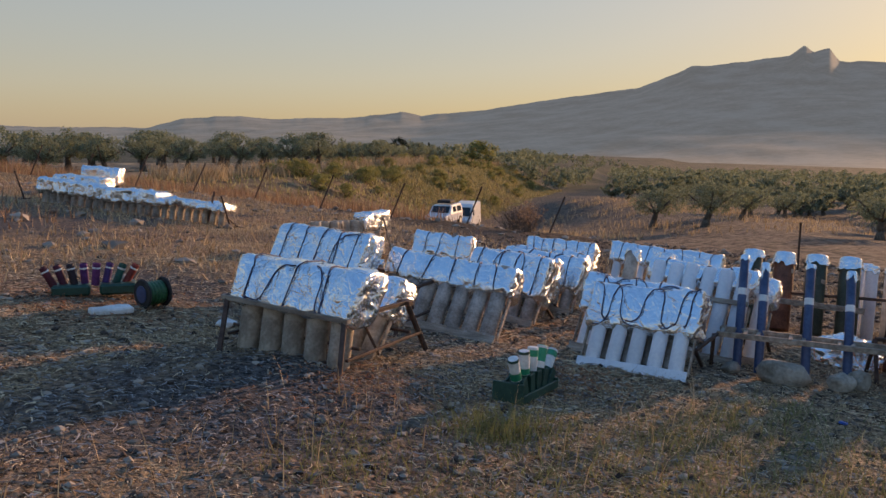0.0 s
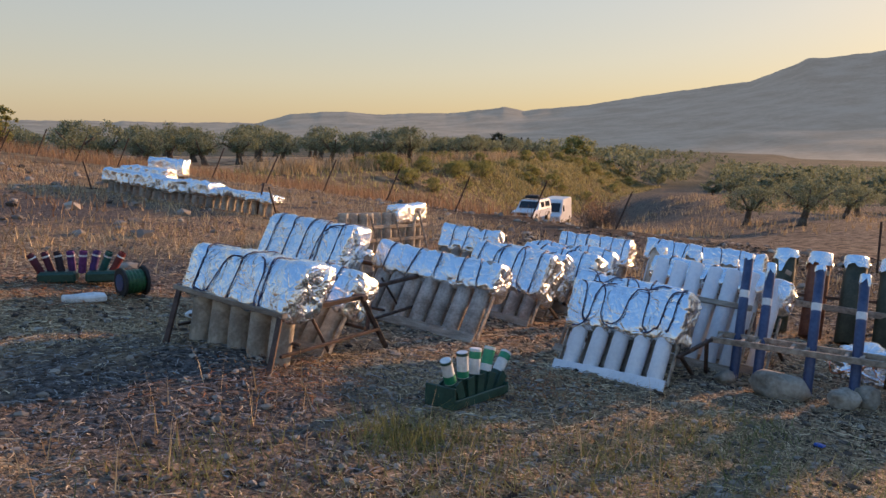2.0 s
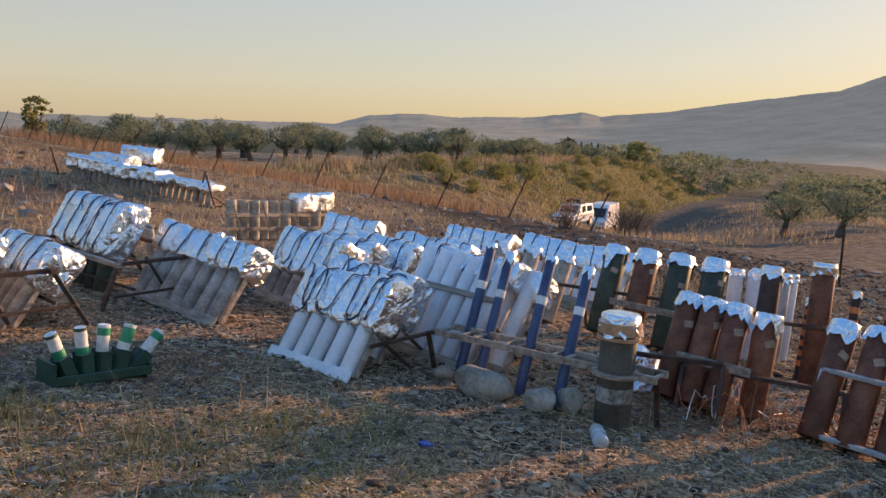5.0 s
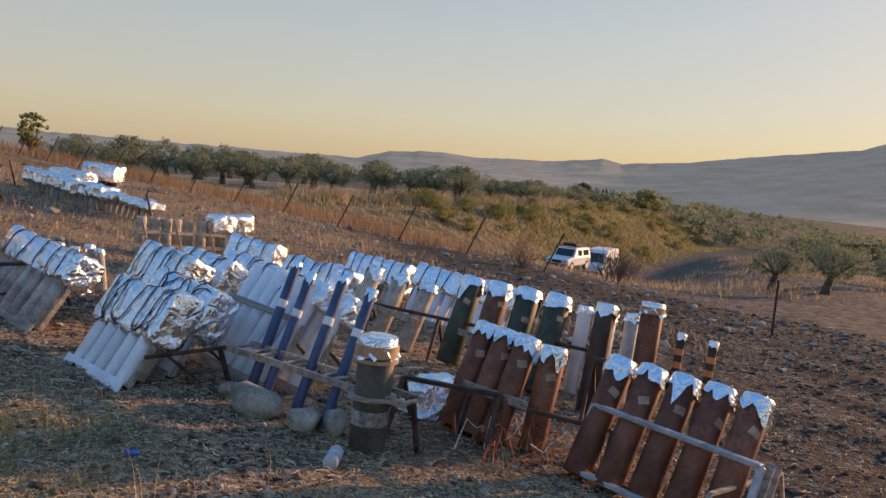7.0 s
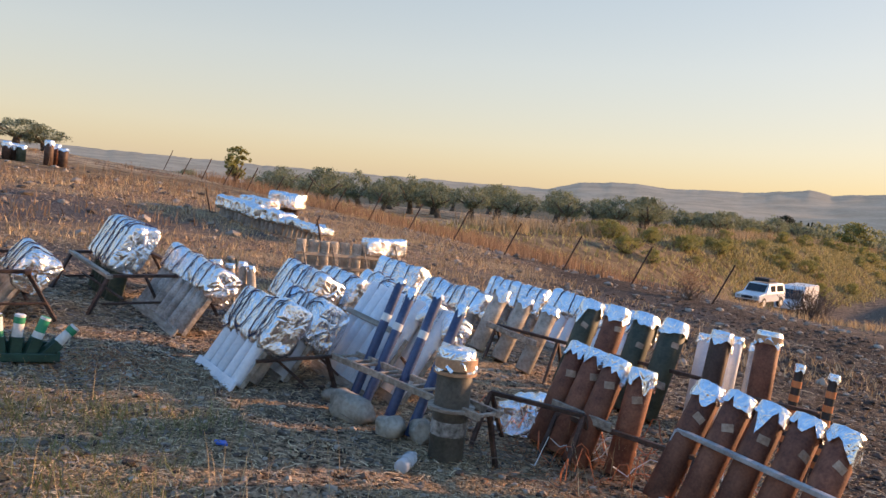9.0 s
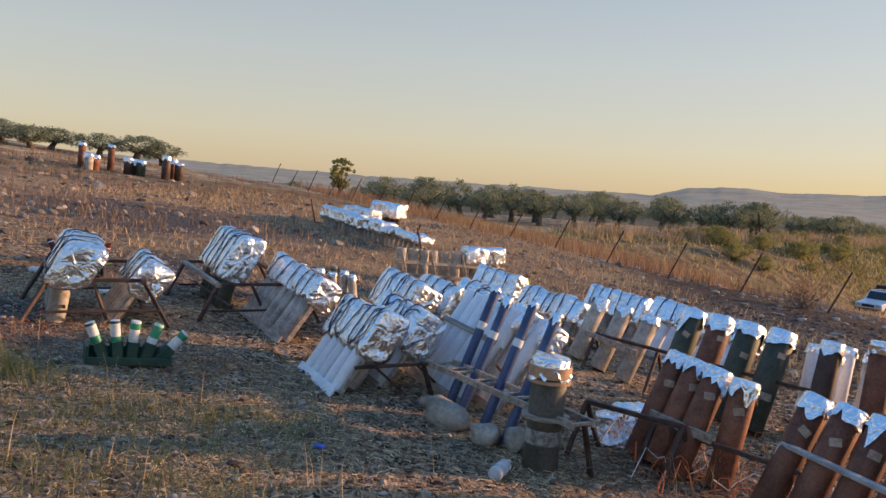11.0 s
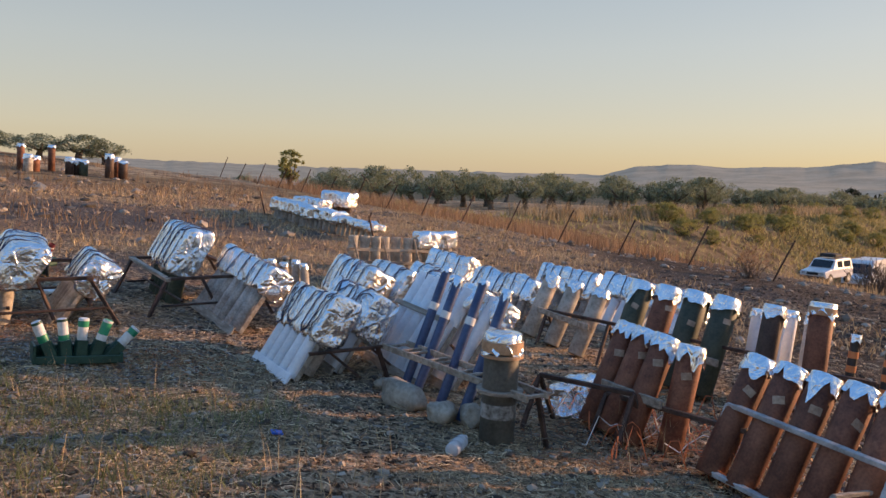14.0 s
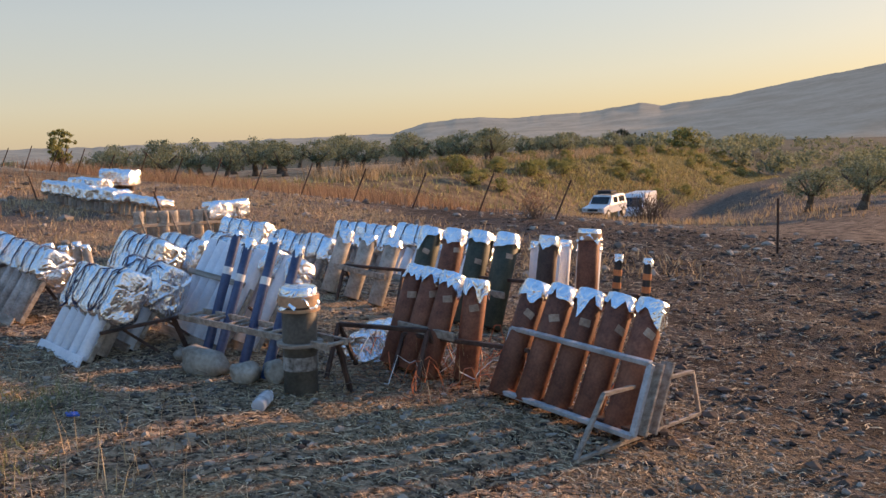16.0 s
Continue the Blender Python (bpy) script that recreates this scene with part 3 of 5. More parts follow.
# middle rows
tube_rack((-1.91, 9.08), -57.0, 5, 0.168, 0.13, 0.68, 31, TUBE_GREY, (0.29, 0.72, 0.29, 0.05), GREYL, 21, cords=4, crossed=2)
tube_rack((-1.55, 9.50), -57.0, 5, 0.168, 0.13, 0.66, 31, TUBE_GREY, (0.28, 0.68, 0.29, 0.05), GREYL, 22, cords=3, crossed=1)
tube_rack((-1.10, 9.62), -57.0, 5, 0.168, 0.13, 0.64, 31, TUBE_GREY, (0.27, 0.66, 0.29, 0.05), GREYL, 23, cords=3, crossed=1)
tube_rack((-1.07, 12.3), -45.0, 5, 0.16, 0.13, 0.56, 25, TUBE_GREY, (0.24, 0.58, 0.24, 0.05), "short grey launch tubes under rolled silver foil", 24, cords=3)
tube_rack((-0.35, 10.95), -50.0, 7, 0.15, 0.125, 0.54, 28, TUBE_GREY, (0.26, 0.55, 0.26, 0.05), "grey launch tubes under a long roll of corded silver foil", 25, cords=6)
tube_rack((0.54, 11.85), -47.0, 6, 0.16, 0.13, 0.58, 25, TUBE_GREY, (0.24, 0.60, 0.32, 0.05), "grey launch tubes under a thick corded foil roll", 26, cords=6)
tube_rack((1.20, 10.75), -50.0, 9, 0.16, 0.12, 0.66, 28, TUBE_WHITE, (0.45, 0.72, 0.26, 0.05), "white launch tubes under a long foil cover with cords", 27, cords=7)
# first iron frame: an upright row and a leaning row
tube_rack((-4.52, 7.60), -57.0, 5, 0.212, 0.16, 0.50, 9, TUBE_PALE, (0.36, 0.68, 0.30, 0.06), "brown-grey launch tubes under a boxy corded foil cover", 31, plank=False, cords=3, crossed=2, brace=False, slope=0.36)
tube_rack((-4.12, 7.80), -57.0, 6, 0.15, 0.12, 0.62, 35, TUBE_PALE, (0.36, 0.66, 0.22, 0.03), "pale launch tubes leaning out under a foil strip", 32, cords=4, brace=False)
# second iron frame
tube_rack((-3.80, 9.40), -56.0, 6, 0.168, 0.16, 0.52, 12, TUBE_GREEN, (0.34, 0.80, 0.26, 0.03), "dark green launch tubes under a tall corded foil cover", 33, plank=False, cords=5, crossed=1, brace=False, slope=0.3)
tube_rack((-3.02, 8.66), -53.0, 7, 0.178, 0.145, 0.68, 34, TUBE_GREY, (0.46, 0.71, 0.23, 0.02), "grey launch tubes leaning out under a long foil strip", 34, cords=5, brace=False)


def iron_frame(origin, rz, run, depth, height, label):
    """Rusty angle-iron trestle round two rows: rails along and across, splayed legs, low ties."""
    x, y = origin
    t = thing("iron_trestle", (x, y, gz(x, y)), rz, label, "trestle", "iron trestles")
    far = (t.matrix_world @ Matrix.Translation((run, 0, 0))).translation
    t.matrix_world = t.matrix_world @ pose(0, 0, 0, 0, -math.degrees(math.atan2(gz(far.x, far.y) - t.location.z, run)), 0)
    for yy in (0, depth):
        part("rail", beam((-0.08, yy - (0.0 if yy else 0.13), height), (run + 0.10, yy - (0.0 if yy else 0.13), height), 0.05, 0.035), STEEL if yy else WOOD, t)
        part("low_tie", beam((-0.1, yy, 0.13), (run + 0.1, yy, 0.15), 0.025, 0.02), STEEL, t)
    for xx in (-0.03, run + 0.06):
        part("rail", beam((xx, -0.15, height + 0.005), (xx, depth + 0.03, height + 0.005), 0.035, 0.03), STEEL, t)
        part("leg", beam((xx, -0.13, height), (xx + 0.14, -0.36, -0.02), 0.035, 0.03), STEEL, t)
        part("leg", beam((xx, depth, height), (xx + 0.05, depth + 0.22, -0.03), 0.035, 0.03), STEEL, t)
        part("low_tie", beam((xx + 0.08, -0.2, 0.12), (xx + 0.04, depth + 0.14, 0.12), 0.025, 0.02), STEEL, t)
    part("strut", beam((run * 0.9, depth * 0.35, height), (run + 0.02, depth * 0.55, 0.02), 0.03, 0.02), STEEL, t)
    return t


iron_frame((-4.47, 7.64), -57, 1.0, 0.62, 0.37, "rusty angle-iron trestle holding two rows of tubes")
iron_frame((-3.82, 9.2), -53.0, 1.35, 0.70, 0.36, "rusty angle-iron trestle under green and grey tubes")


# ---- single mortars ----
def foil_cap(parent, top, axis_m, r, skirt, seed, material=None, label="torn foil cap"):
    """Foil pressed over a mouth, its skirt hanging in uneven folds. axis_m: pose of the mouth, z out of it."""
    bm = bmesh.new()
    rs = random.Random(seed)
    seg = 28
    tail = rs.randrange(seg)
    hang = [skirt * (0.8 + 0.8 * noise.noise(Vector((2.2 * math.cos(6.283 * k / seg), 2.2 * math.sin(6.283 * k / seg), seed * 1.7))) + 0.12 * rs.random() + 0.9 * math.exp(-(((k - tail) / 1.6) ** 2)) * (seed % 2)) for k in range(seg)]
    levels = []
    for q, (rad, f) in enumerate(((0.5, 0.0), (0.97, 0.0), (1.05, 0.08), (1.09, 0.45), (1.12, 0.75), (1.2, 1.0))):
        ring = []
        for k in range(seg):
            a = 2 * math.pi * k / seg
            fold = 1 + (0.07 * math.sin(a * 9 + seed) + 0.05 * noise.noise(Vector((k * 0.9, q, seed)))) * f
            rr = r * rad * fold
            z = 0.012 + 0.006 * noise.noise(Vector((a * 2, rad * 3, seed))) - hang[k] * f
            ring.append(bm.verts.new(axis_m @ Vector((rr * math.cos(a), rr * math.sin(a), z))))
        levels.append(ring)
    c = bm.verts.new(axis_m @ Vector((0, 0, 0.008)))
    for k in range(seg):
        bm.faces.new((c, levels[0][k], levels[0][(k + 1) % seg]))
    for a, b in zip(levels, levels[1:]):
        for k in range(seg):
            bm.faces.new((a[k], b[k], b[(k + 1) % seg], a[(k + 1) % seg]))
    return part("foil_cap", bm, material or FOIL, parent, label, smooth=True)


def mortar(base, top, r, material, label, seed, skirt=0.105, sticker=True, cap=True, group="single mortar tubes", taped=False):
    base, top = Vector(base), Vector(top)
    t = thing("mortar_tube", base, 0, label, "mortar tube", group)
    ax = top - base
    body = part("tube", pipe((0, 0, 0), ax, r, 24, None, None, 0.12), material, t)
    body.data.polygons.foreach_set("use_smooth", [len(p.vertices) == 4 and p.area > 0.001 for p in body.data.polygons])
    m = Matrix.Translation(ax) @ ax.to_track_quat("Z", "Y").to_matrix().to_4x4()
    if cap:
        foil_cap(t, None, m, r, skirt, seed)
    if taped:
        part("tape", lathe(bmesh.new(), [(r * 1.02, -skirt * 0.8), (r * 1.14, -skirt * 0.75), (r * 1.15, -skirt * 0.25), (r * 1.02, -skirt * 0.2)], 24, m), TAPE, t, "tan tape band")
    if sticker:
        rs = random.Random(seed)
        bm = bmesh.new()
        a0 = math.atan2(-1, -0.15) + rs.uniform(-0.35, 0.35)
        q = ax.normalized()
        side = Vector((math.cos(a0), math.sin(a0), 0))
        side = (side - q * side.dot(q)).normalized()
        w = q.cross(side)
        h0 = ax.length - skirt - rs.uniform(0.05, 0.16)
        ro = rs.uniform(-0.4, 0.4)
        vs = []
        for i in (-1, -0.33, 0.33, 1):
            for j in (-1, 1):
                xx, yy = i * 0.034, j * 0.024
                xx, yy = xx * math.cos(ro) - yy * math.sin(ro), xx * math.sin(ro) + yy * math.cos(ro)
                an = xx / r
                vs.append(bm.verts.new((side * math.cos(an) + w * math.sin(an)) * (r + 0.003) + q * (h0 + yy)))
        for i in range(3):
            bm.faces.new((vs[2 * i], vs[2 * i + 2], vs[2 * i + 3], vs[2 * i + 1]))
        part("sticker", bm, PAPER, t, "small tan paper sticker")
    return t


def row_of_mortars(p0, p1, n, lean, r, zt, materials, labels, seed, **kw):
    """Mortars whose mouths stand on the line p0-p1."""
    for k in range(n):
        f = k / max(1, n - 1)
        x, y = p0[0] + (p1[0] - p0[0]) * f, p0[1] + (p1[1] - p0[1]) * f
        z = zt[0] + (zt[1] - zt[0]) * f
        bx, by = x - lean[0], y - lean[1]
        mortar((bx, by, gz(bx, by) + r * 0.3), (x, y, z), r, materials[k % len(materials)], labels[k % len(labels)], seed + k, **kw)


RUSTL = "rusty brown mortar tube with a torn foil cap"
row_of_mortars((0.67, 9.50), (1.13, 8.84), 3, (0.26, 0.16), 0.085, (0.60, 0.54), [TUBE_PALE], ["pale weathered mortar tube with a foil cap"], 41, sticker=False)
row_of_mortars((1.47, 8.38), (2.06, 7.58), 4, (0.26, 0.20), 0.108, (0.69, 0.68), [TUBE_GREEN, TUBE_RUST, TUBE_GREEN, TUBE_GREEN], ["dark green mortar tube with foil and tape", RUSTL], 51, skirt=0.14)
row_of_mortars((1.03, 6.22), (1.24, 5.94), 3, (0.27, 0.17), 0.085, (0.655, 0.63), [TUBE_RUST], [RUSTL], 61)
mortar((1.25, 5.74, gz(1.25, 5.74)), (1.38, 5.80, 0.60), 0.085, TUBE_RUST, "rusty mortar tube with a round foil lid", 65)
row_of_mortars((1.74, 5.50), (2.26, 4.78), 5, (0.33, 0.18), 0.088, (0.60, 0.57), [TUBE_RUST], ["rusty mortar tube with torn foil behind a steel frame"], 71)
mortar((2.16, 7.02, gz(2.16, 7.0)), (2.31, 7.12, 0.70), 0.085, TUBE_DARK, "tall dark steel mortar tube with a foil cap", 81, sticker=False)
mortar((2.46, 6.72, gz(2.46, 6.7)), (2.56, 6.79, 0.78), 0.09, TUBE_RUST, "tall rusty mortar tube with a taped foil cap", 82, sticker=False, taped=True)
for k, (dx, dy) in enumerate(((0, 0), (0.13, -0.1), (0.3, 0.1), (0.42, -0.12), (0.55, -0.05))):
    x, y = 2.38 + dx, 7.75 + dy
    mortar((x - 0.1, y - 0.06, gz(x, y)), (x, y, gz(x, y) + 0.80), 0.065, TUBE_WHITE if k != 3 else GALV, "white mortar tube with a foil cap in the back row", 90 + k, sticker=False, skirt=0.08, group="white mortar tubes")


def big_cylinder():
    x, y = 0.115, 5.50
    t = thing("mortar_tube", (x, y, gz(x, y) - 0.01), 0, "thick grey-olive mortar tube with taped foil over its mouth", "mortar tube", "single mortar tubes", ry=2.0)
    b = part("tube", pipe((0, 0, 0), (0, 0, 0.70), 0.112, 36, None, None, 0.15), TUBE_OLIVE, t)
    b.data.polygons.foreach_set("use_smooth", [p.area > 0.003 for p in b.data.polygons])
    part("paint_band", lathe(bmesh.new(), [(0.111, 0.17), (0.1135, 0.172), (0.1135, 0.262), (0.111, 0.264)], 36), mat("scuffed_pale_band", (0.1, 0.09, 0.075), (0.42, 0.4, 0.37), 16, 0.7, 0, 0.2, 50, 0.0), t, "scuffed pale paint band")
    foil_cap(t, None, Matrix.Translation((0, 0, 0.70)), 0.114, 0.13, 6)
    part("tape", lathe(bmesh.new(), [(0.124, 0.59), (0.134, 0.595), (0.133, 0.66), (0.122, 0.665)], 30), TAPE, t, "tan tape band")
    part("tape", lathe(bmesh.new(), [(0.123, 0.555), (0.136, 0.558), (0.138, 0.575), (0.123, 0.58)], 30), TAPE, t, "tan tape band")
    part("collar", lathe(bmesh.new(), [(0.113, 0.33), (0.15, 0.332), (0.15, 0.352), (0.113, 0.354)], 30), WOOD, t, "pale wooden collar")


big_cylinder()


# ---- blue poles and the slatted ladder frame ----
for k, (bx, by, h) in enumerate(((-0.60, 6.50, 0.90), (-0.50, 6.36, 0.86), (-0.30, 6.06, 0.88), (-0.13, 5.80, 0.86))):
    t = thing("blue_pole", (bx, by, gz(bx, by)), 0, "slim blue plastic launch tube with a white tape band", "launch tube", "blue launch tubes")
    ax = Vector((0.29, 0.26, h))
    body = part("tube", pipe((0, 0, 0), ax, 0.036, 16, None, None, 0.06), BLUE, t)
    body.data.polygons.foreach_set("use_smooth", [p.area > 0.001 for p in body.data.polygons])
    q = ax.to_track_quat("Z", "Y").to_matrix().to_4x4()
    part("white_band", lathe(bmesh.new(), [(0.035, ax.length * 0.65), (0.0372, ax.length * 0.652), (0.0372, ax.length * 0.71), (0.035, ax.length * 0.712)], 16, q), WHITE, t, "white tape band")
    foil_cap(t, None, Matrix.Translation(ax) @ q, 0.037, 0.05 + 0.03 * (k % 2), 20 + k)


def ladder():
    t = thing("slatted_rack", (-0.75, 6.62, gz(-0.75, 6.62)), 0, "low frame of weathered slats holding blue poles", "wooden frame")
    o = Vector((-0.75, 6.62, gz(-0.75, 6.62)))
    a0, a1 = Vector((-0.78, 6.56, 0.36)) - o, Vector((0.30, 5.30, 0.335)) - o
    off = Vector((0.17, 0.14, 0.0))
    part("rail", beam(a0, a1, 0.022, 0.045), WOOD, t)
    part("rail", beam(a0 + off, a1 + off * 0.75, 0.022, 0.045), WOOD, t)
    for f in (0.02, 0.13, 0.19, 0.34, 0.40, 0.56, 0.62, 0.78, 0.98):
        part("rung", beam(a0 + (a1 - a0) * f, a0 + (a1 - a0) * f + off, 0.03, 0.02), WOOD, t)
    part("iron_bar", beam(Vector((-1.28, 6.25, 0.34)) - o, a0 + Vector((0.05, 0.02, 0.0)), 0.025, 0.025), STEEL, t, "dark iron bar")
    for p in ((-0.82, 6.55), (0.36, 5.42)):
        part("leg", beam(Vector((p[0], p[1], 0.36)) - o, Vector((p[0] + 0.08, p[1] + 0.1, gz(*p) - 0.02)) - o, 0.03, 0.03), STEEL, t)


ladder()


# ---- things among the racks ----
def rock(x, y, size, seed, label="pale rounded limestone boulder", flat=0.7, rz=0.0):
    bm = bmesh.new()
    bmesh.ops.create_icosphere(bm, subdivisions=3, radius=1.0)
    off = Vector((seed * 2.3, seed, 0))
    rs = random.Random(seed)
    cuts = [(Vector((rs.gauss(0, 1), rs.gauss(0, 1), rs.gauss(0.2, 0.8))).normalized(), rs.uniform(0.62, 0.85)) for k in range(11)]
    for v in bm.verts:
        p = v.co.copy()
        v.co = p * (1 + 0.4 * noise.noise(p * 1.1 + off) + 0.2 * noise.noise(p * 2.3 + off) - 0.18 * abs(noise.noise(p * 3.3 - off)) + 0.05 * noise.noise(p * 9 + off))
        for n, d in cuts:
            v.co -= n * max(0.0, v.co.dot(n) - d)
        v.co = Vector((v.co.x * size[0], v.co.y * size[1], v.co.z * size[2]))
    ob = mesh_ob("rock", bm, ROCK, smooth=True)
    ob.matrix_world = pose(x, y, gz(x, y) + size[2] * 0.45, 0, 0, rz)
    return tagged(ob, label, "rock", "stones at the poles")


rock(-0.55, 6.04, (0.23, 0.15, 0.13), 1, "large pale boulder wedged against blue poles", rz=-35)
rock(-0.25, 5.77, (0.13, 0.12, 0.10), 2, "grey boulder at the foot of a blue pole")
rock(-0.05, 5.76, (0.085, 0.11, 0.12), 3, "upright pale stone beside a grey mortar")
rock(-0.74, 6.42, (0.10, 0.08, 0.07), 4, "small grey stone by the blue poles")


def bottle():
    x, y = -0.11, 5.19
    m = mat("clear_crumpled_plastic", (0.75, 0.78, 0.8), (0.9, 0.92, 0.94), 14, 0.15, 0, 0.4, 40, 0.0)
    b = m.node_tree.nodes["Principled BSDF"]
    b.inputs["Transmission Weight"].default_value, b.inputs["IOR"].default_value = 0.55, 1.2
    t = thing("plastic_bottle", (x, y, gz(x, y) + 0.044), 74, "empty crumpled clear plastic bottle lying on soil", "bottle", ry=88)
    rings = [(0.0, -0.15), (0.045, -0.15), (0.055, -0.14), (0.056, -0.06), (0.050, -0.05), (0.056, -0.04), (0.057, 0.03), (0.051, 0.04), (0.056, 0.05), (0.05, 0.09), (0.02, 0.13), (0.015, 0.155), (0.0, 0.155)]
    part("body", lathe(bmesh.new(), [(r * 0.8, z * 0.8) for r, z in rings], 20), m, t, smooth=True)
    part("cap", lathe(bmesh.new(), [(0.0, 0.118), (0.015, 0.118), (0.015, 0.135), (0.0, 0.135)], 14), WHITE, t, "white screw cap")


bottle()


def green_fan_rack():
    """A low dark green box with five short tubes fanned out in it."""
    x, y = -3.16, 5.88
    t = thing("fan_rack", (x, y, gz(x, y) - 0.015), 35.0, "small dark green rack with five fanned green-white tubes", "tube rack", ry=3.5)
    run = 0.54
    part("front_board", box(bmesh.new(), (run + 0.03, 0.02, 0.055), Matrix.Translation((run / 2, -0.10, 0.045)), 0.004), GREEN_PAINT, t)
    part("back_board", box(bmesh.new(), (run + 0.03, 0.02, 0.10), Matrix.Translation((run / 2, 0.10, 0.07)), 0.004), GREEN_PAINT, t)
    part("base_board", box(bmesh.new(), (run + 0.03, 0.20, 0.02), Matrix.Translation((run / 2, 0, 0.02)), 0.004), GREEN_PAINT, t)
    for xx, h in ((-0.02, 0.13), (run + 0.02, 0.07)):
        part("end_board", box(bmesh.new(), (0.02, 0.22, h), Matrix.Translation((xx, 0, 0.02 + h / 2)), 0.004), GREEN_PAINT, t)
    for k, a in enumerate((-24, -8, 3, 18, 42)):
        px = run * (0.20 + 0.165 * k)
        m = Matrix.Translation((px, -0.02, 0.03)) @ pose(0, 0, 0, 0, a, 0)
        part("sleeve", lathe(bmesh.new(), [(0.0, 0), (0.056, 0), (0.046, 0.145), (0.042, 0.147), (0.042, 0.09), (0.0, 0.09)], 16, m), GREEN_PAINT, t)
        for side in (-1, 1):
            part("fin", box(bmesh.new(), (0.07, 0.012, 0.15), m @ Matrix.Translation((0, side * 0.056, 0.075)), 0.002), GREEN_PAINT, t)
        tb = part("tube", lathe(bmesh.new(), [(0.0, 0.06), (0.036, 0.06), (0.036, 0.30), (0.031, 0.304), (0.0, 0.304)], 18, m), WHITE if k != 3 else GREEN_BAND, t, "white paper tube" if k != 3 else "green tube")
        lo, hi = ((0.146, 0.20), (0.146, 0.185), (0.24, 0.285), (0.146, 0.19), (0.24, 0.285))[k]
        part("green_band", lathe(bmesh.new(), [(0.035, lo), (0.0375, lo + 0.002), (0.0375, hi), (0.035, hi + 0.002)], 18, m), GREEN_BAND if k != 3 else WHITE, tb, "green band" if k != 3 else "white band")
        part("top_band", lathe(bmesh.new(), [(0.035, 0.282), (0.0372, 0.283), (0.0372, 0.300), (0.035, 0.301)], 18, m), GREEN_PAINT if k < 2 else WHITE, tb)


green_fan_rack()


def foil_heap(x, y, size, seed, label):
    bm = bmesh.new()
    bmesh.ops.create_icosphere(bm, subdivisions=5, radius=1.0)
    off = Vector((seed * 5.1, 0, seed))
    for v in bm.verts:
        p = v.co.copy()
        q = 1 + 0.5 * noise.noise(p * 1.6 + off) + 0.6 * (0.3 - abs(noise.noise(p * 3.0 + off))) + 0.12 * noise.noise(p * 9 + off)
        v.co = Vector((p.x * q * size[0], p.y * q * size[1], max(p.z * q, -0.45) * size[2]))
    ob = mesh_ob("crumpled_foil", bm, FOIL, smooth=True)
    ob.matrix_world = pose(x, y, gz(x, y) + size[2] * 0.42)
    tagged(ob, label, "foil")


foil_heap(0.74, 6.50, (0.25, 0.30, 0.15), 4, "loose heap of crumpled silver foil on the soil")


def iron_stand(p, q, h0, h1, label, mid=()):
    """A rail on splayed angle-iron legs."""
    x, y = p
    o = Vector((x, y, gz(x, y)))
    t = thing("iron_stand", o, 0, label, "metal stand", "iron stands")
    a, b = Vector((*p, h0)) - o, Vector((*q, h1)) - o
    part("rail", beam(a, b, 0.035, 0.03), STEEL, t)
    for e, s in ((a, 1), (b, -1), *((a + (b - a) * f, 1) for f in mid)):
        for dx, dy in ((-0.12, -0.14), (0.12, 0.16)):
            f = Vector((e.x + dx, e.y + dy, 0)) + o
            part("leg", beam(e, (f.x - o.x, f.y - o.y, gz(f.x, f.y) - 0.02 - o.z), 0.03, 0.025), STEEL, t)
    return t


iron_stand((0.40, 5.98), (1.0, 5.72), 0.33, 0.29, "low rusty stand beside the foil heap")
iron_stand((0.60, 9.12), (2.2, 7.14), 0.28, 0.30, "long rusty rail holding pale and green mortars", mid=(0.35, 0.7))
iron_stand((0.86, 5.98), (1.62, 5.30), 0.22, 0.2, "rusty rail in front of rust-brown mortars")
iron_stand((2.12, 6.86), (2.85, 6.45), 0.30, 0.26, "rusty rail beside striped sticks")
for (a, b, h) in (((0.50, 9.22), (0.98, 8.56), 0.33), ((1.28, 8.10), (1.92, 7.26), 0.36), ((0.83, 6.03), (1.17, 5.66), 0.33)):
    o = Vector((*a, 0))
    t = thing("wooden_slat", (a[0], a[1], gz(*a)), 0, "weathered slat nailed across mortar tubes", "slat", "slats on mortars")
    part("slat", beam((0, 0, h), (b[0] - a[0], b[1] - a[1], gz(*b) - gz(*a) + h), 0.022, 0.06), WOOD, t)


def steel_front_frame():
    """The grey rectangular frame in front of five rusty mortars, and the slatted prop beside it."""
    o = Vector((1.38, 5.33, gz(1.38, 5.33)))
    t = thing("steel_frame", o, 0, "grey-painted steel frame round rusty mortars", "metal frame")
    bl, tl = Vector((1.38, 5.33, -0.05)) - o, Vector((1.53, 5.41, 0.335)) - o
    along = Vector((0.50, -0.90, -0.03))
    br, tr = bl + along * 1.10, tl + along * 1.10
    for a, b in ((bl, tl), (tl, tr), (tr, br), (br, bl)):
        part("bar", beam(a, b, 0.04, 0.03, 0.004), GALV, t)
    back = Vector((0.10, 0.07, -0.02))
    part("side_board", beam(tr + back * 0.6, br + back * 0.6, 0.09, 0.02), WOOD, t)
    part("side_board", beam(tr + back * 1.5, br + back * 1.5, 0.09, 0.02), WOOD, t)
    part("base_rail", beam(bl + back, br + back, 0.05, 0.03), STEEL, t)


steel_front_frame()


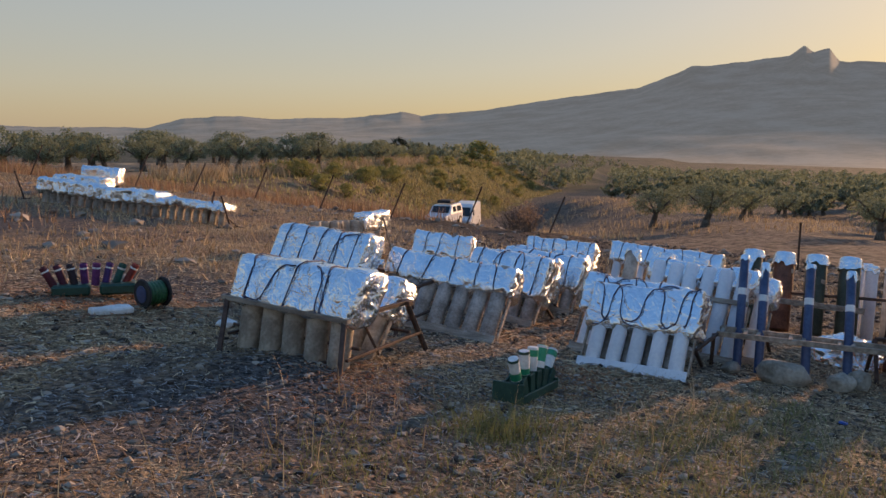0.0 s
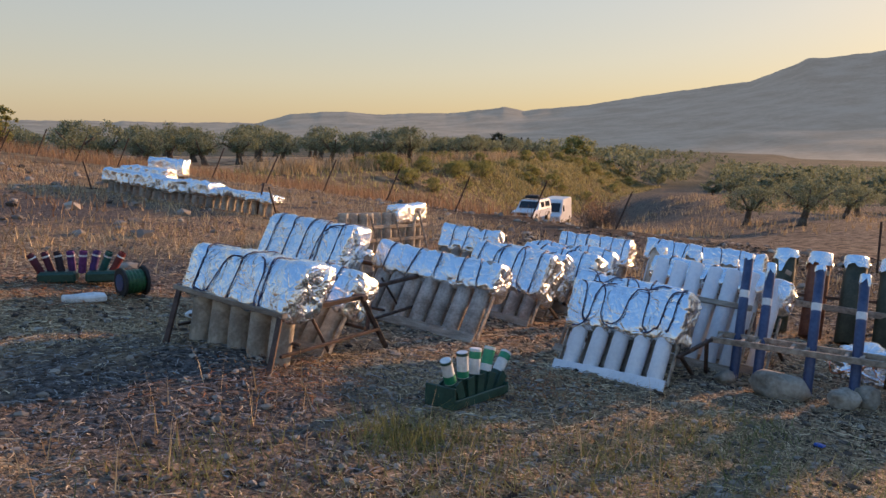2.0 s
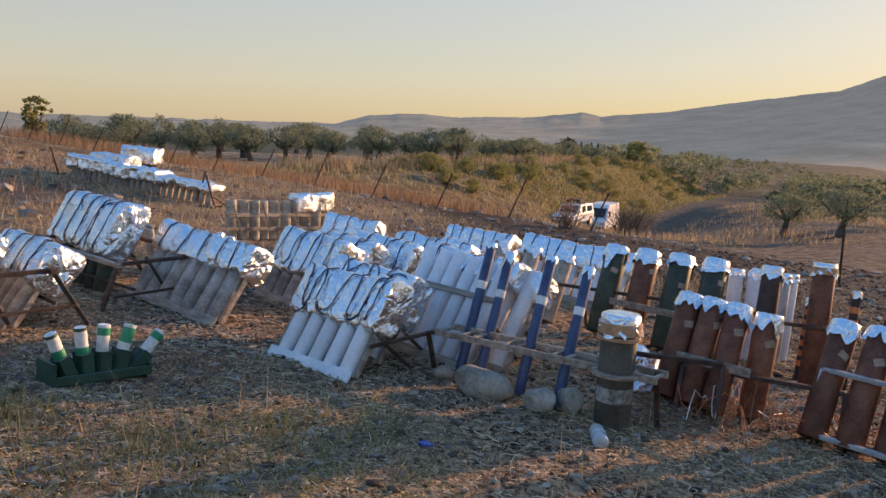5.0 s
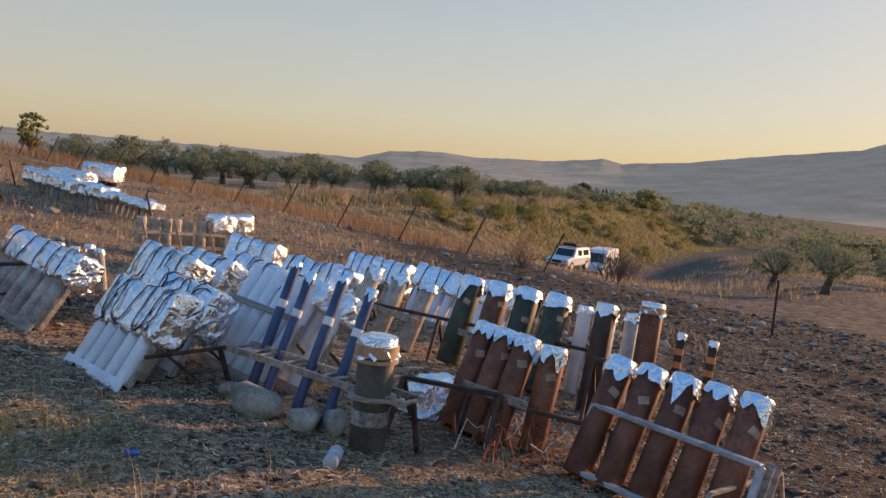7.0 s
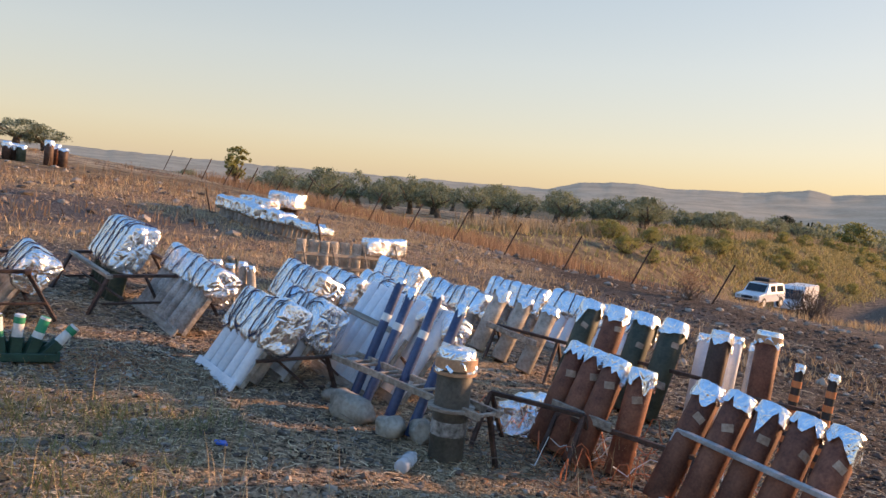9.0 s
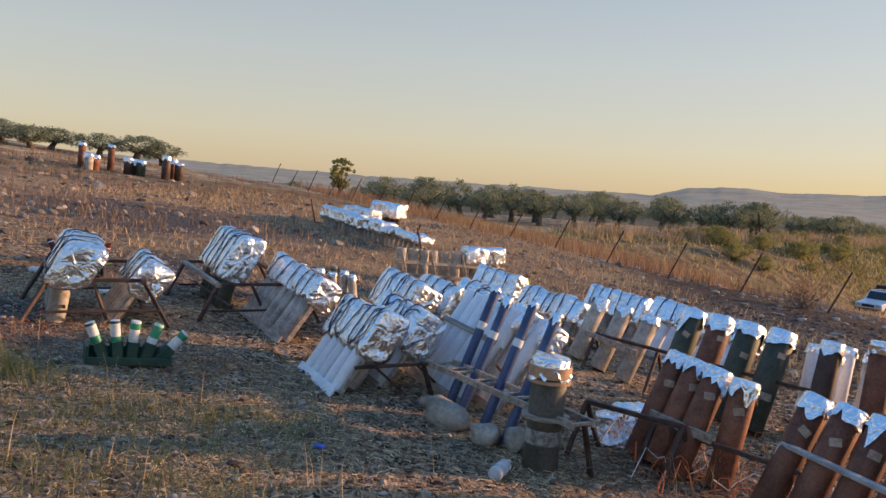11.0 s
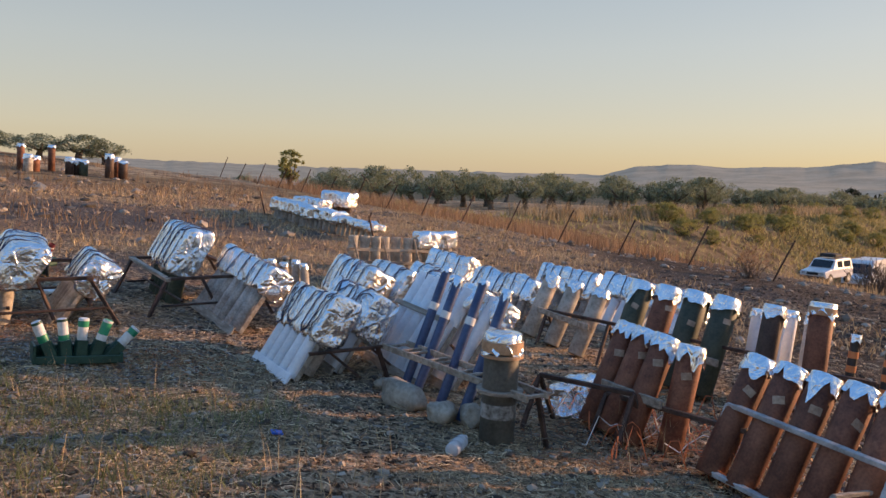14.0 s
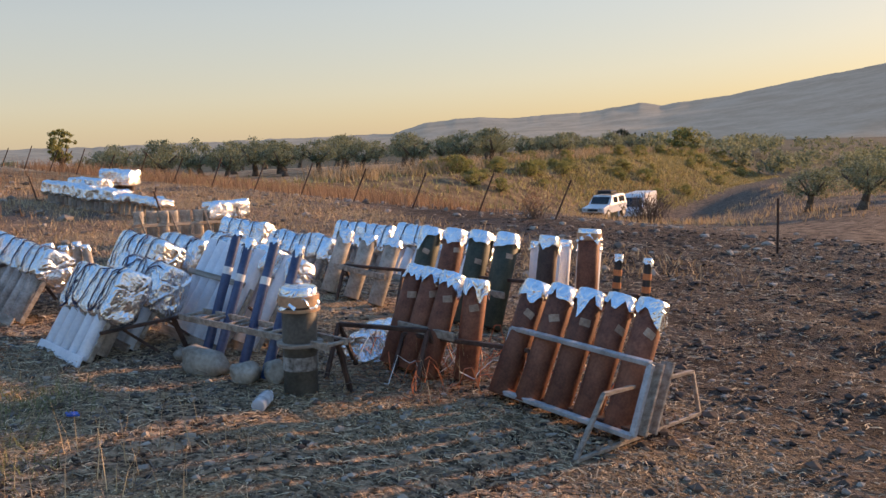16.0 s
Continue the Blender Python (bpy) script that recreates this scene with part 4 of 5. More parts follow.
def prop_frame():
    """Triangular prop of light slats with notches, lying beside the frame."""
    a = Vector((1.55, 4.20, gz(1.55, 4.20) + 0.015))
    b = Vector((2.61, 4.91, gz(2.61, 4.91) + 0.03))
    t = thing("slatted_prop", a, 0, "triangular prop of pale notched slats on the soil", "wooden prop")
    o = a
    c, d = Vector((1.80, 4.43, gz(1.80, 4.43) + 0.31)), Vector((2.58, 4.94, gz(2.58, 4.94) + 0.30))
    for p, q in ((a, b), (a, c), (c, d), (d, b)):
        part("slat", beam(p - o, q - o, 0.028, 0.022), WOOD, t)
    part("slat", beam(c + (d - c) * 0.55 - o, a + (b - a) * 0.66 - o, 0.025, 0.02), WOOD, t)
    for k in range(9):
        p = a + (b - a) * (0.16 + 0.09 * k)
        part("notch", box(bmesh.new(), (0.02, 0.02, 0.03), Matrix.Translation(p - o + Vector((0, 0, 0.025)))), WOOD, t)


prop_frame()

STRIPE_O = mat("orange_tape", (0.55, 0.17, 0.05), (0.7, 0.25, 0.09), 12, 0.5, 0, 0.1, 50, 0.05)
STRIPE_K = mat("black_tape", (0.015, 0.014, 0.014), (0.04, 0.036, 0.034), 12, 0.5, 0, 0.1, 50, 0.05)
for k, (x, y) in enumerate(((2.70, 6.60), (2.88, 6.42), (2.62, 7.05))):
    t = thing("striped_stick", (x - 0.05, y - 0.03, gz(x, y)), 0, "short stick with orange and black tape stripes", "marker", "striped sticks")
    ax = Vector((0.10, 0.05, 0.84 if k < 2 else 0.7))
    q = ax.to_track_quat("Z", "Y").to_matrix().to_4x4()
    n = ax.length
    stick = part("stick", pipe((0, 0, 0), ax, 0.034, 12), STRIPE_K, t)
    for j in range(6):
        z = n * (0.18 + 0.125 * j)
        part("stripe", lathe(bmesh.new(), [(0.033, z), (0.0365, z + 0.001), (0.0365, z + 0.05), (0.033, z + 0.051)], 12, q @ Matrix.Shear("XZ", 4, (0, 0))), STRIPE_O, t)
    foil_cap(t, None, Matrix.Translation(ax) @ q, 0.037, 0.06, 33 + k)

WIRE_O = mat("orange_wire", (0.5, 0.12, 0.04), (0.65, 0.2, 0.07), 20, 0.5, 0, 0, 50, 0.1)
rs = random.Random(8)
for k in range(22):
    x0, y0 = rs.uniform(0.7, 1.7), rs.uniform(5.3, 6.15)
    ang, pts = rs.uniform(0, 6.28), []
    p = Vector((x0, y0, 0))
    for j in range(16):
        ang += rs.uniform(-0.6, 0.6)
        p = p + Vector((math.cos(ang), math.sin(ang), 0)) * 0.05
        pts.append((p.x, p.y, gz(p.x, p.y) + 0.02 + 0.24 * abs(math.sin(j * 0.5 + k)) * rs.random()))
    ob = mesh_ob("wire", cable(pts, 0.0035, 4), WIRE_O if k % 3 else WHITE)
    tagged(ob, "thin tangled orange igniter wire on the soil" if k % 3 else "thin pale igniter wire curling on the soil", "wire", "tangled wires")
for k in range(7):
    x0, y0, ang, pts = rs.uniform(0.2, 0.9), rs.uniform(5.1, 5.7), rs.uniform(0, 6.28), []
    for j in range(22):
        pts.append((x0 + 0.10 * math.cos(ang + j * 0.33), y0 + 0.09 * math.sin(ang + j * 0.33) + 0.008 * j, gz(x0, y0) + 0.02 + 0.05 * abs(math.sin(j * 0.3))))
    ob = mesh_ob("wire", cable(pts, 0.003, 4), TWIG)
    tagged(ob, "thin looped grey wire on the soil", "wire", "tangled wires")


# ---- back of the yard ----
def short_tubes():
    p, q = Vector((-2.98, 10.12, 0)), Vector((-2.16, 9.86, 0))
    o = Vector((p.x, p.y, gz(p.x, p.y)))
    t = thing("short_tube_row", o, 0, "row of short pale tubes with foil caps on a wooden rail", "tube rack")
    part("rail", beam((0, -0.05, 0.17), (q.x - p.x, q.y - p.y - 0.05, 0.14), 0.02, 0.05), WOOD, t)
    for k in range(7):
        f = k / 6
        b = Vector(((q.x - p.x) * f, (q.y - p.y) * f, gz(p.x + (q.x - p.x) * f, p.y + (q.y - p.y) * f) - o.z))
        top = b + Vector((-0.05 + 0.02 * (k % 3), 0.0, 0.42 + 0.03 * (k % 2)))
        tb = part("tube", pipe(b, top, 0.05, 14), TUBE_PALE, t)
        if k > 0:
            foil_cap(tb, None, Matrix.Translation(top), 0.05, 0.06, 60 + k)


short_tubes()


def picket_rack():
    o = (-2.30, 13.05, gz(-2.30, 13.05))
    t = thing("tube_rack", o, 35.7, "upright brown tubes on rails with foil over one end", "tube rack", "racks of tubes")
    one = None
    for k in range(10):
        m = Matrix.Translation((0.1 + 0.19 * k, 0.03 * math.sin(k * 2.1), -0.012 * k)) @ pose(0, 0, 0, 2 * math.sin(k), 2.5 * math.sin(k * 1.7), 0)
        if one is None:
            one = part("tube", pipe((0, 0, 0), (0, 0, 0.56), 0.075, 14, None, None, 0.08), TUBE_PALE, t)
            one.matrix_local = m
        else:
            share(one, m, t)
    for z in (0.16, 0.36):
        part("rail", beam((-0.05, -0.10, z), (1.95, -0.10, z - 0.11), 0.022, 0.05), WOOD, t)
    for x in (0.05, 0.55, 1.1, 1.7):
        part("stake", beam((x, -0.13, 0.5), (x + 0.12, -0.22, -0.1), 0.03, 0.025), WOOD, t)
    foil_wrap(t, 1.22, 1.93, 0.33, 0.58, 0.20, 0, 71, 0.0, 0, 0)


picket_rack()
tube_rack((-5.75, 21.35), -49.9, 8, 0.205, 0.17, 0.50, 8, TUBE_GREY, (0.27, 0.55, 0.46, 0.05), "far row of grey tubes under loose silver foil", 81, plank=False, cords=0, crumple=2.6, brace=False)
tube_rack((-4.72, 20.12), -49.9, 8, 0.205, 0.17, 0.46, 8, TUBE_GREY, (0.25, 0.52, 0.44, 0.05), "far row of grey tubes under sagging silver foil", 82, plank=False, cords=0, crumple=2.6, brace=False)
tube_rack((-3.66, 18.88), -49.9, 8, 0.20, 0.12, 0.40, 10, TUBE_PALE, (0.30, 0.44, 0.40, 0.05), "far row of pale tubes under a flat foil strip", 83, plank=False, cords=0, crumple=2.6)
tube_rack((-5.45, 22.35), -49.9, 7, 0.205, 0.17, 0.56, 8, TUBE_GREY, (0.36, 0.62, 0.40, 0.03), "far second row of grey tubes under foil", 84, plank=False, cords=0, crumple=2.6, brace=False)
tube_rack((-4.85, 23.1), -20, 4, 0.2, 0.19, 0.72, 4, TUBE_DARK, (0.40, 0.80, 0.55, 0.0), "short block of dark tubes under a raised foil cap", 85, plank=False, cords=0, crumple=2.6, brace=False)
for (x, y, l) in ((-2.9, 18.0, 1), (-2.55, 17.5, -1), (-6.1, 21.7, -1)):
    t = thing("iron_prop", (x, y, gz(x, y)), 0, "leaning rusty iron prop at the far racks", "metal prop", "iron props")
    part("bar", beam((0, 0, -0.02), (0.16 * l, 0.05, 0.62), 0.035, 0.03), STEEL, t)
    part("foot", beam((-0.12, 0.02, 0.01), (0.14, 0.0, 0.03), 0.03, 0.025), STEEL, t)


def cake():
    o = (-5.75, 9.55, gz(-5.75, 9.55))
    t = thing("firework_cake", o, -6, "green base holding coloured paper tubes fanned outwards", "firework cake")
    for xx in (0.06, 0.46):
        part("base", box(bmesh.new(), (0.32, 0.22, 0.10), Matrix.Translation((xx + 0.1, 0, 0.05)), 0.02), GREEN_PAINT, t)
    cols = [(0.22, 0.03, 0.06), (0.15, 0.02, 0.07), (0.05, 0.03, 0.05), (0.2, 0.05, 0.28), (0.3, 0.06, 0.3), (0.12, 0.05, 0.3), (0.03, 0.2, 0.17), (0.4, 0.06, 0.05)]
    for k, c in enumerate(cols):
        m = Matrix.Translation((0.02 + 0.085 * k, 0.02 * (k % 2), 0.08)) @ pose(0, 0, 0, 4 - 3 * (k % 3), -26 + 8 * k, 0)
        paper = mat("coloured_paper", tuple(v * 0.3 for v in c), tuple(v * 0.6 for v in c), 10, 0.6, 0, 0.1, 40, 0.1)
        tb = part("tube", lathe(bmesh.new(), [(0, 0), (0.034, 0), (0.034, 0.2), (0.028, 0.202), (0.028, 0.12), (0, 0.12)], 14, m), paper, t)
        part("stripe", lathe(bmesh.new(), [(0.033, 0.15), (0.0355, 0.152), (0.0355, 0.165), (0.033, 0.167)], 14, m), WHITE, tb, "pale stripe")


cake()


def spool():
    x, y = -4.95, 9.02
    t = thing("cable_spool", (x, y, gz(x, y) + 0.13), 25, "black cable drum wound with green wire, on its rim", "cable spool", ry=90)
    for z in (-0.10, 0.10):
        part("flange", lathe(bmesh.new(), [(0.03, z - 0.012), (0.125, z - 0.012), (0.132, z), (0.125, z + 0.012), (0.03, z + 0.012)], 28), RUBBER, t, "black flange")
    part("drum", pipe((0, 0, -0.1), (0, 0, 0.1), 0.07, 20), RUBBER, t)
    part("winding", lathe(bmesh.new(), [(0.07, -0.085)] + [(0.10 + 0.005 * (k % 2), -0.08 + 0.016 * k) for k in range(11)] + [(0.07, 0.085)], 26), mat("green_wire", (0.012, 0.06, 0.02), (0.03, 0.12, 0.045), 30, 0.5, 0, 0.3, 60, 0.0), t, "green wire winding")
    part("hub", lathe(bmesh.new(), [(0.0, -0.118), (0.075, -0.118), (0.075, -0.108), (0.0, -0.108)], 20), BLUE, t, "blue hub disc")


spool()
for (x, y, s, r) in ((-5.32, 8.72, (0.34, 0.12, 0.06), 12), (-4.45, 8.35, (0.16, 0.12, 0.05), 40)):
    bm = box(bmesh.new(), s, Matrix(), 0.012)
    bmesh.ops.subdivide_edges(bm, edges=bm.edges[:], cuts=3, use_grid_fill=True)
    for v in bm.verts:
        v.co += Vector((0, 0, 0.012 * noise.noise(v.co * 25)))
    ob = mesh_ob("carton", bm, WHITE)
    ob.matrix_world = pose(x, y, gz(x, y) + s[2] / 2, 3, 2, r)
    tagged(ob, "crushed white carton lying on dry straw", "carton", "cartons")

# mortars on the brow of the hill
for k, (az, d, h, r, mt) in enumerate(((-33.3, 34, 1.25, 0.13, TUBE_RUST), (-32.9, 33, 0.8, 0.16, TUBE_GREY), (-32.5, 33.4, 0.75, 0.15, TUBE_RUST), (-31.6, 35, 1.3, 0.13, TUBE_RUST), (-30.6, 34, 0.85, 0.15, TUBE_DARK), (-30.2, 34.3, 0.8, 0.15, TUBE_DARK), (-29.8, 34, 0.8, 0.16, TUBE_GREEN), (-28.3, 33.6, 1.2, 0.16, TUBE_DARK), (-27.9, 34.2, 1.05, 0.17, TUBE_RUST), (-27.5, 33.8, 0.9, 0.17, TUBE_DARK))):
    az += 2.4
    x, y = 0.126 + d * math.sin(radians(az)), 0.277 + d * math.cos(radians(az))
    mortar((x, y, gz(x, y)), (x + 0.03, y, gz(x, y) + h * 0.74), r, mt, "upright mortar tube with foil on the hill brow", 110 + k, sticker=False, skirt=0.2 if k % 3 else 0.12, group="mortars on the brow")

# fence
for k in range(-3, 13):
    x, y = (3.22 - 1.55 * k, 23.7 + 1.77 * k) if k > -3 else (8.68, 14.1)
    h = 0.98 + 0.08 * math.sin(k * 3.3)
    t = thing("fence_post", (x, y, gz(x, y) - 0.05), 0, "thin leaning rusty steel fence post", "fence post", "fence posts")
    lean = 0.45 if k > -3 else 0.0
    part("rod", pipe((0, 0, 0), (lean, 0.02 * math.sin(k), h + 0.05), 0.022, 8), STEEL, t)


# ---- vehicles in the sunken lane ----
def car_profile(bm, pts, w, taper=0.86):
    """A body drawn from its side outline, narrower towards the roof."""
    zs = [p[1] for p in pts]
    lo, hi = min(zs), max(zs)
    sides = []
    for s in (-1, 1):
        sides.append([bm.verts.new((x, s * w / 2 * (1 - (1 - taper) * max(0, (z - lo) / (hi - lo) - 0.45) / 0.55), z)) for x, z in pts])
    n = len(pts)
    for k in range(n):
        j = (k + 1) % n
        bm.faces.new((sides[0][k], sides[0][j], sides[1][j], sides[1][k]))
    bm.faces.new(sides[0][::-1])
    bm.faces.new(sides[1])
    bmesh.ops.recalc_face_normals(bm, faces=bm.faces)
    bmesh.ops.bevel(bm, geom=bm.edges[:], offset=0.05, segments=2, affect="EDGES")
    return bm


def wheels(t, xs, w, r):
    for x in xs:
        for s in (-1, 1):
            m = Matrix.Translation((x, s * (w / 2 - 0.08), r)) @ pose(0, 0, 0, 90)
            wh = part("wheel", lathe(bmesh.new(), [(0.0, -0.1), (r * 0.62, -0.1), (r * 0.95, -0.1), (r, -0.07), (r, 0.07), (r * 0.95, 0.1), (r * 0.62, 0.1), (0, 0.1)], 20, m), RUBBER, t, "black tyre")
            part("rim", lathe(bmesh.new(), [(0.0, -0.112), (r * 0.58, -0.112), (r * 0.6, 0.112), (0, 0.112)], 16, m), GALV, wh, "grey rim")


def suv():
    x, y = 22.2, 59.6
    t = thing("car", (x, y, gz(x, y)), -135, "dusty white off-road car with a roof rack, in the lane", "car")
    w = 1.75
    body = part("body", car_profile(bmesh.new(), [(-2.0, 0.45), (2.1, 0.45), (2.15, 0.9), (1.05, 1.05), (0.45, 1.66), (-1.85, 1.68), (-2.05, 1.0)], w), CAR_WHITE, t, smooth=False)
    part("windscreen", box(bmesh.new(), (0.03, w * 0.78, 0.66), Matrix.Translation((0.80, 0, 1.36)) @ pose(0, 0, 0, 0, -44.5, 0), 0.01), GLASS_DARK, t, "dark windscreen")
    for s in (-1, 1):
        for cx, ln in ((-0.05, 0.75), (-1.15, 1.0)):
            part("side_window", box(bmesh.new(), (ln, 0.03, 0.42), Matrix.Translation((cx, s * (w / 2 - 0.075), 1.34)) @ pose(0, 0, 0, s * 10), 0.01), GLASS_DARK, t, "dark side window")
        part("headlight", box(bmesh.new(), (0.06, 0.28, 0.16), Matrix.Translation((2.12, s * 0.62, 0.78)), 0.02), GALV, t, "clear headlight")
        part("rail", beam((-1.7, s * 0.6, 1.76), (0.35, s * 0.6, 1.76), 0.04, 0.04), RUBBER, t)
    part("grille", box(bmesh.new(), (0.05, 0.8, 0.18), Matrix.Translation((2.13, 0, 0.76)), 0.01), RUBBER, t, "black grille")
    part("bumper", box(bmesh.new(), (0.16, w * 0.96, 0.2), Matrix.Translation((2.12, 0, 0.5)), 0.03), RUBBER, t, "black bumper")
    part("roof_load", box(bmesh.new(), (1.1, 1.1, 0.24), Matrix.Translation((-0.4, 0, 1.88)), 0.06), RUBBER, t, "dark roof box")
    wheels(t, (-1.35, 1.35), w, 0.38)


def box_van():
    x, y = 28.0, 67.4
    t = thing("van", (x, y, gz(x, y)), -128, "tall white panel van parked behind a car", "van")
    w = 1.95
    part("body", car_profile(bmesh.new(), [(-2.6, 0.4), (2.6, 0.4), (2.65, 1.0), (2.0, 1.25), (1.45, 2.1), (1.1, 2.3), (-2.6, 2.3)], w, 0.93), CAR_WHITE, t)
    part("windscreen", box(bmesh.new(), (0.03, w * 0.8, 0.85), Matrix.Translation((1.78, 0, 1.68)) @ pose(0, 0, 0, 0, -33, 0), 0.01), GLASS_DARK, t, "dark windscreen")
    for s in (-1, 1):
        part("side_window", box(bmesh.new(), (0.7, 0.03, 0.5), Matrix.Translation((1.1, s * (w / 2 - 0.03), 1.55)) @ pose(0, 0, 0, s * 4), 0.01), GLASS_DARK, t, "dark cab window")
        part("headlight", box(bmesh.new(), (0.06, 0.3, 0.2), Matrix.Translation((2.63, s * 0.7, 0.85)), 0.02), GALV, t, "clear headlight")
        part("tail_light", box(bmesh.new(), (0.05, 0.12, 0.5), Matrix.Translation((-2.6, s * 0.88, 1.1)), 0.01), mat("red_lens", (0.3, 0.02, 0.02), (0.4, 0.04, 0.03), 5, 0.3, 0, 0, 40, 0), t, "red tail light")
    part("bumper", box(bmesh.new(), (0.14, w * 0.98, 0.22), Matrix.Translation((2.62, 0, 0.48)), 0.03), RUBBER, t, "black bumper")
    part("rear_seam", box(bmesh.new(), (0.02, 0.02, 1.7), Matrix.Translation((-2.61, 0, 1.3))), RUBBER, t, "rear door seam")
    wheels(t, (-1.7, 1.75), w, 0.36)


suv()
box_van()


# ---- trees and growth ----
def blades(name, pts, heights, width, material, label, category, seed, lean=0.35, seg=2, parent=None, kind="stuff"):
    """Many thin bent blades in one mesh."""
    rsn = np.random.RandomState(seed)
    n = len(pts)
    ang = rsn.rand(n) * 6.283
    dirx, diry = np.cos(ang), np.sin(ang)
    ln = lean * (0.3 + rsn.rand(n))
    la = rsn.rand(n) * 6.283
    verts = np.zeros((n, 2 * seg + 1, 3))
    for k in range(seg + 1):
        f = k / seg
        bx = pts[:, 0] + np.cos(la) * ln * heights * f ** 1.6
        by = pts[:, 1] + np.sin(la) * ln * heights * f ** 1.6
        lift = base_height(bx, by) + wob(bx, by) if lean > 1 else pts[:, 2]
        bz = lift + heights * f / (1 + 0.4 * ln * f) + (0.008 if lean > 1 else 0.0)
        w = width * (1 - f) * (0.6 + 0.8 * rsn.rand(n) if k == 0 else 0.8)
        if k < seg:
            verts[:, 2 * k] = np.stack([bx - dirx * w, by - diry * w, bz], -1)
            verts[:, 2 * k + 1] = np.stack([bx + dirx * w, by + diry * w, bz], -1)
        else:
            verts[:, 2 * seg] = np.stack([bx, by, bz], -1)
    st = 2 * seg + 1
    b = np.arange(n)[:, None] * st
    faces = []
    for k in range(seg - 1):
        faces += (b + np.array([2 * k, 2 * k + 1, 2 * k + 3, 2 * k + 2])).tolist()
    faces += (b + np.array([2 * seg - 2, 2 * seg - 1, 2 * seg])).tolist()
    me = bpy.data.meshes.new(name)
    me.from_pydata(verts.reshape(-1, 3).tolist(), [], faces)
    me.materials.append(material)
    ob = new(name, me)
    if parent:
        ob.parent = parent
        return ob
    return tagged(ob, label, category, kind=kind)


def on_ground(n, xr, yr, seed, clump=0.0, keep=None):
    rsn = np.random.RandomState(seed)
    x, y = rsn.uniform(*xr, n), rsn.uniform(*yr, n)
    if clump:
        c = np.stack([rsn.uniform(*xr, max(3, n // 30)), rsn.uniform(*yr, max(3, n // 30))], -1)
        i = rsn.randint(0, len(c), n)
        x, y = c[i, 0] + rsn.normal(0, clump, n), c[i, 1] + rsn.normal(0, clump, n)
    if keep is not None:
        ok = keep(x, y)
        x, y = x[ok], y[ok]
    return np.stack([x, y, base_height(x, y) + wob(x, y) - 0.01], -1)


def unburnt(x, y):
    """Little grows where racks have scorched the soil."""
    k = np.random.RandomState(90).rand(len(x))
    a = np.hypot(x + 4.85, y - 6.1) - 0.9 - 0.8 * k
    b = np.hypot(x + 8.0, y - 16.5) - 2.2 - 2.0 * k
    return (a > 0) & (b > 0) | (k < 0.12)


def crown_mesh(name, clumps, leaf, seed, material, flat=1.0):
    """Clumps of small leaves: clumps is a list of (centre, radius, count)."""
    rsn = np.random.RandomState(seed)
    vs = []
    for c, r, n in clumps:
        d = rsn.normal(size=(n, 3))
        d /= np.linalg.norm(d, axis=1)[:, None]
        p = np.array(c) + d * (r * rsn.rand(n, 1) ** 0.45) * np.array([1, 1, flat])
        a, b = rsn.normal(size=(n, 3)), rsn.normal(size=(n, 3))
        a /= np.linalg.norm(a, axis=1)[:, None]
        b -= a * (a * b).sum(1)[:, None]
        b /= np.linalg.norm(b, axis=1)[:, None]
        s = leaf * (0.6 + 0.8 * rsn.rand(n, 1))
        vs.append(np.stack([p - a * s, p + b * s * 0.45, p + a * s, p - b * s * 0.45], 1))
    v = np.concatenate(vs)
    me = bpy.data.meshes.new(name)
    me.from_pydata(v.reshape(-1, 3).tolist(), [], np.arange(len(v) * 4).reshape(-1, 4).tolist())
    me.materials.append(material)
    return new(name, me)


def tree(kind, seed, height, spread, material, label, trunk_h=0.33, leaf=0.075, count=70, leaves=44):
    rs = random.Random(seed)
    t = thing(kind, (0, 0, 0), 0, label, "tree", "olive grove" if kind == "olive_tree" else "")
    bm = bmesh.new()
    th = height * trunk_h
    lean = Vector((rs.uniform(-0.3, 0.3), rs.uniform(-0.3, 0.3), 0))
    r0 = 0.075 * height
    knots = [Vector((0, 0, -0.1)), lean * 0.4 + Vector((0, 0, th * 0.5)), lean + Vector((0, 0, th))]
    for (a, b), (ra, rb) in zip(zip(knots, knots[1:]), ((r0 * 1.5, r0 * 0.95), (r0 * 0.95, r0 * 0.8))):
        pipe(a, b, ra, 10, rb, bm)
    clumps = []
    for k in range(6):
        a = k * 1.05 + rs.uniform(-0.3, 0.3)
        e = knots[-1] + Vector((math.cos(a) * spread * 0.36, math.sin(a) * spread * 0.36, height * rs.uniform(0.2, 0.42)))
        pipe(knots[-1] - Vector((0, 0, 0.05)), e, r0 * 0.42, 6, r0 * 0.18, bm)
    for j in range(count):
        a, q = rs.uniform(0, 6.283), rs.random() ** 0.5
        bulge = 1 + 0.22 * math.sin(3 * a + seed)
        hh = rs.uniform(-1, 1)
        rad = spread * 0.46 * q * bulge * math.sqrt(max(0.05, 1 - hh * hh * 0.85))
        c = (lean.x + math.cos(a) * rad, lean.y + math.sin(a) * rad, th * 0.95 + (height - th) * (0.5 + 0.44 * hh) * (1 - 0.18 * q))
        clumps.append((c, spread * rs.uniform(0.07, 0.13), leaves))
    part("trunk", bm, BARK, t, smooth=True)
    cr = crown_mesh("crown", clumps, leaf, seed, material, 0.8)
    cr.parent = t
    return t


protos = [tree("olive_tree", 200 + k, 2.6 + 0.16 * k, 3.5 + 0.3 * (k % 3), OLIVE_LEAF, "grey-green olive tree with a gnarled trunk in the grove") for k in range(5)]


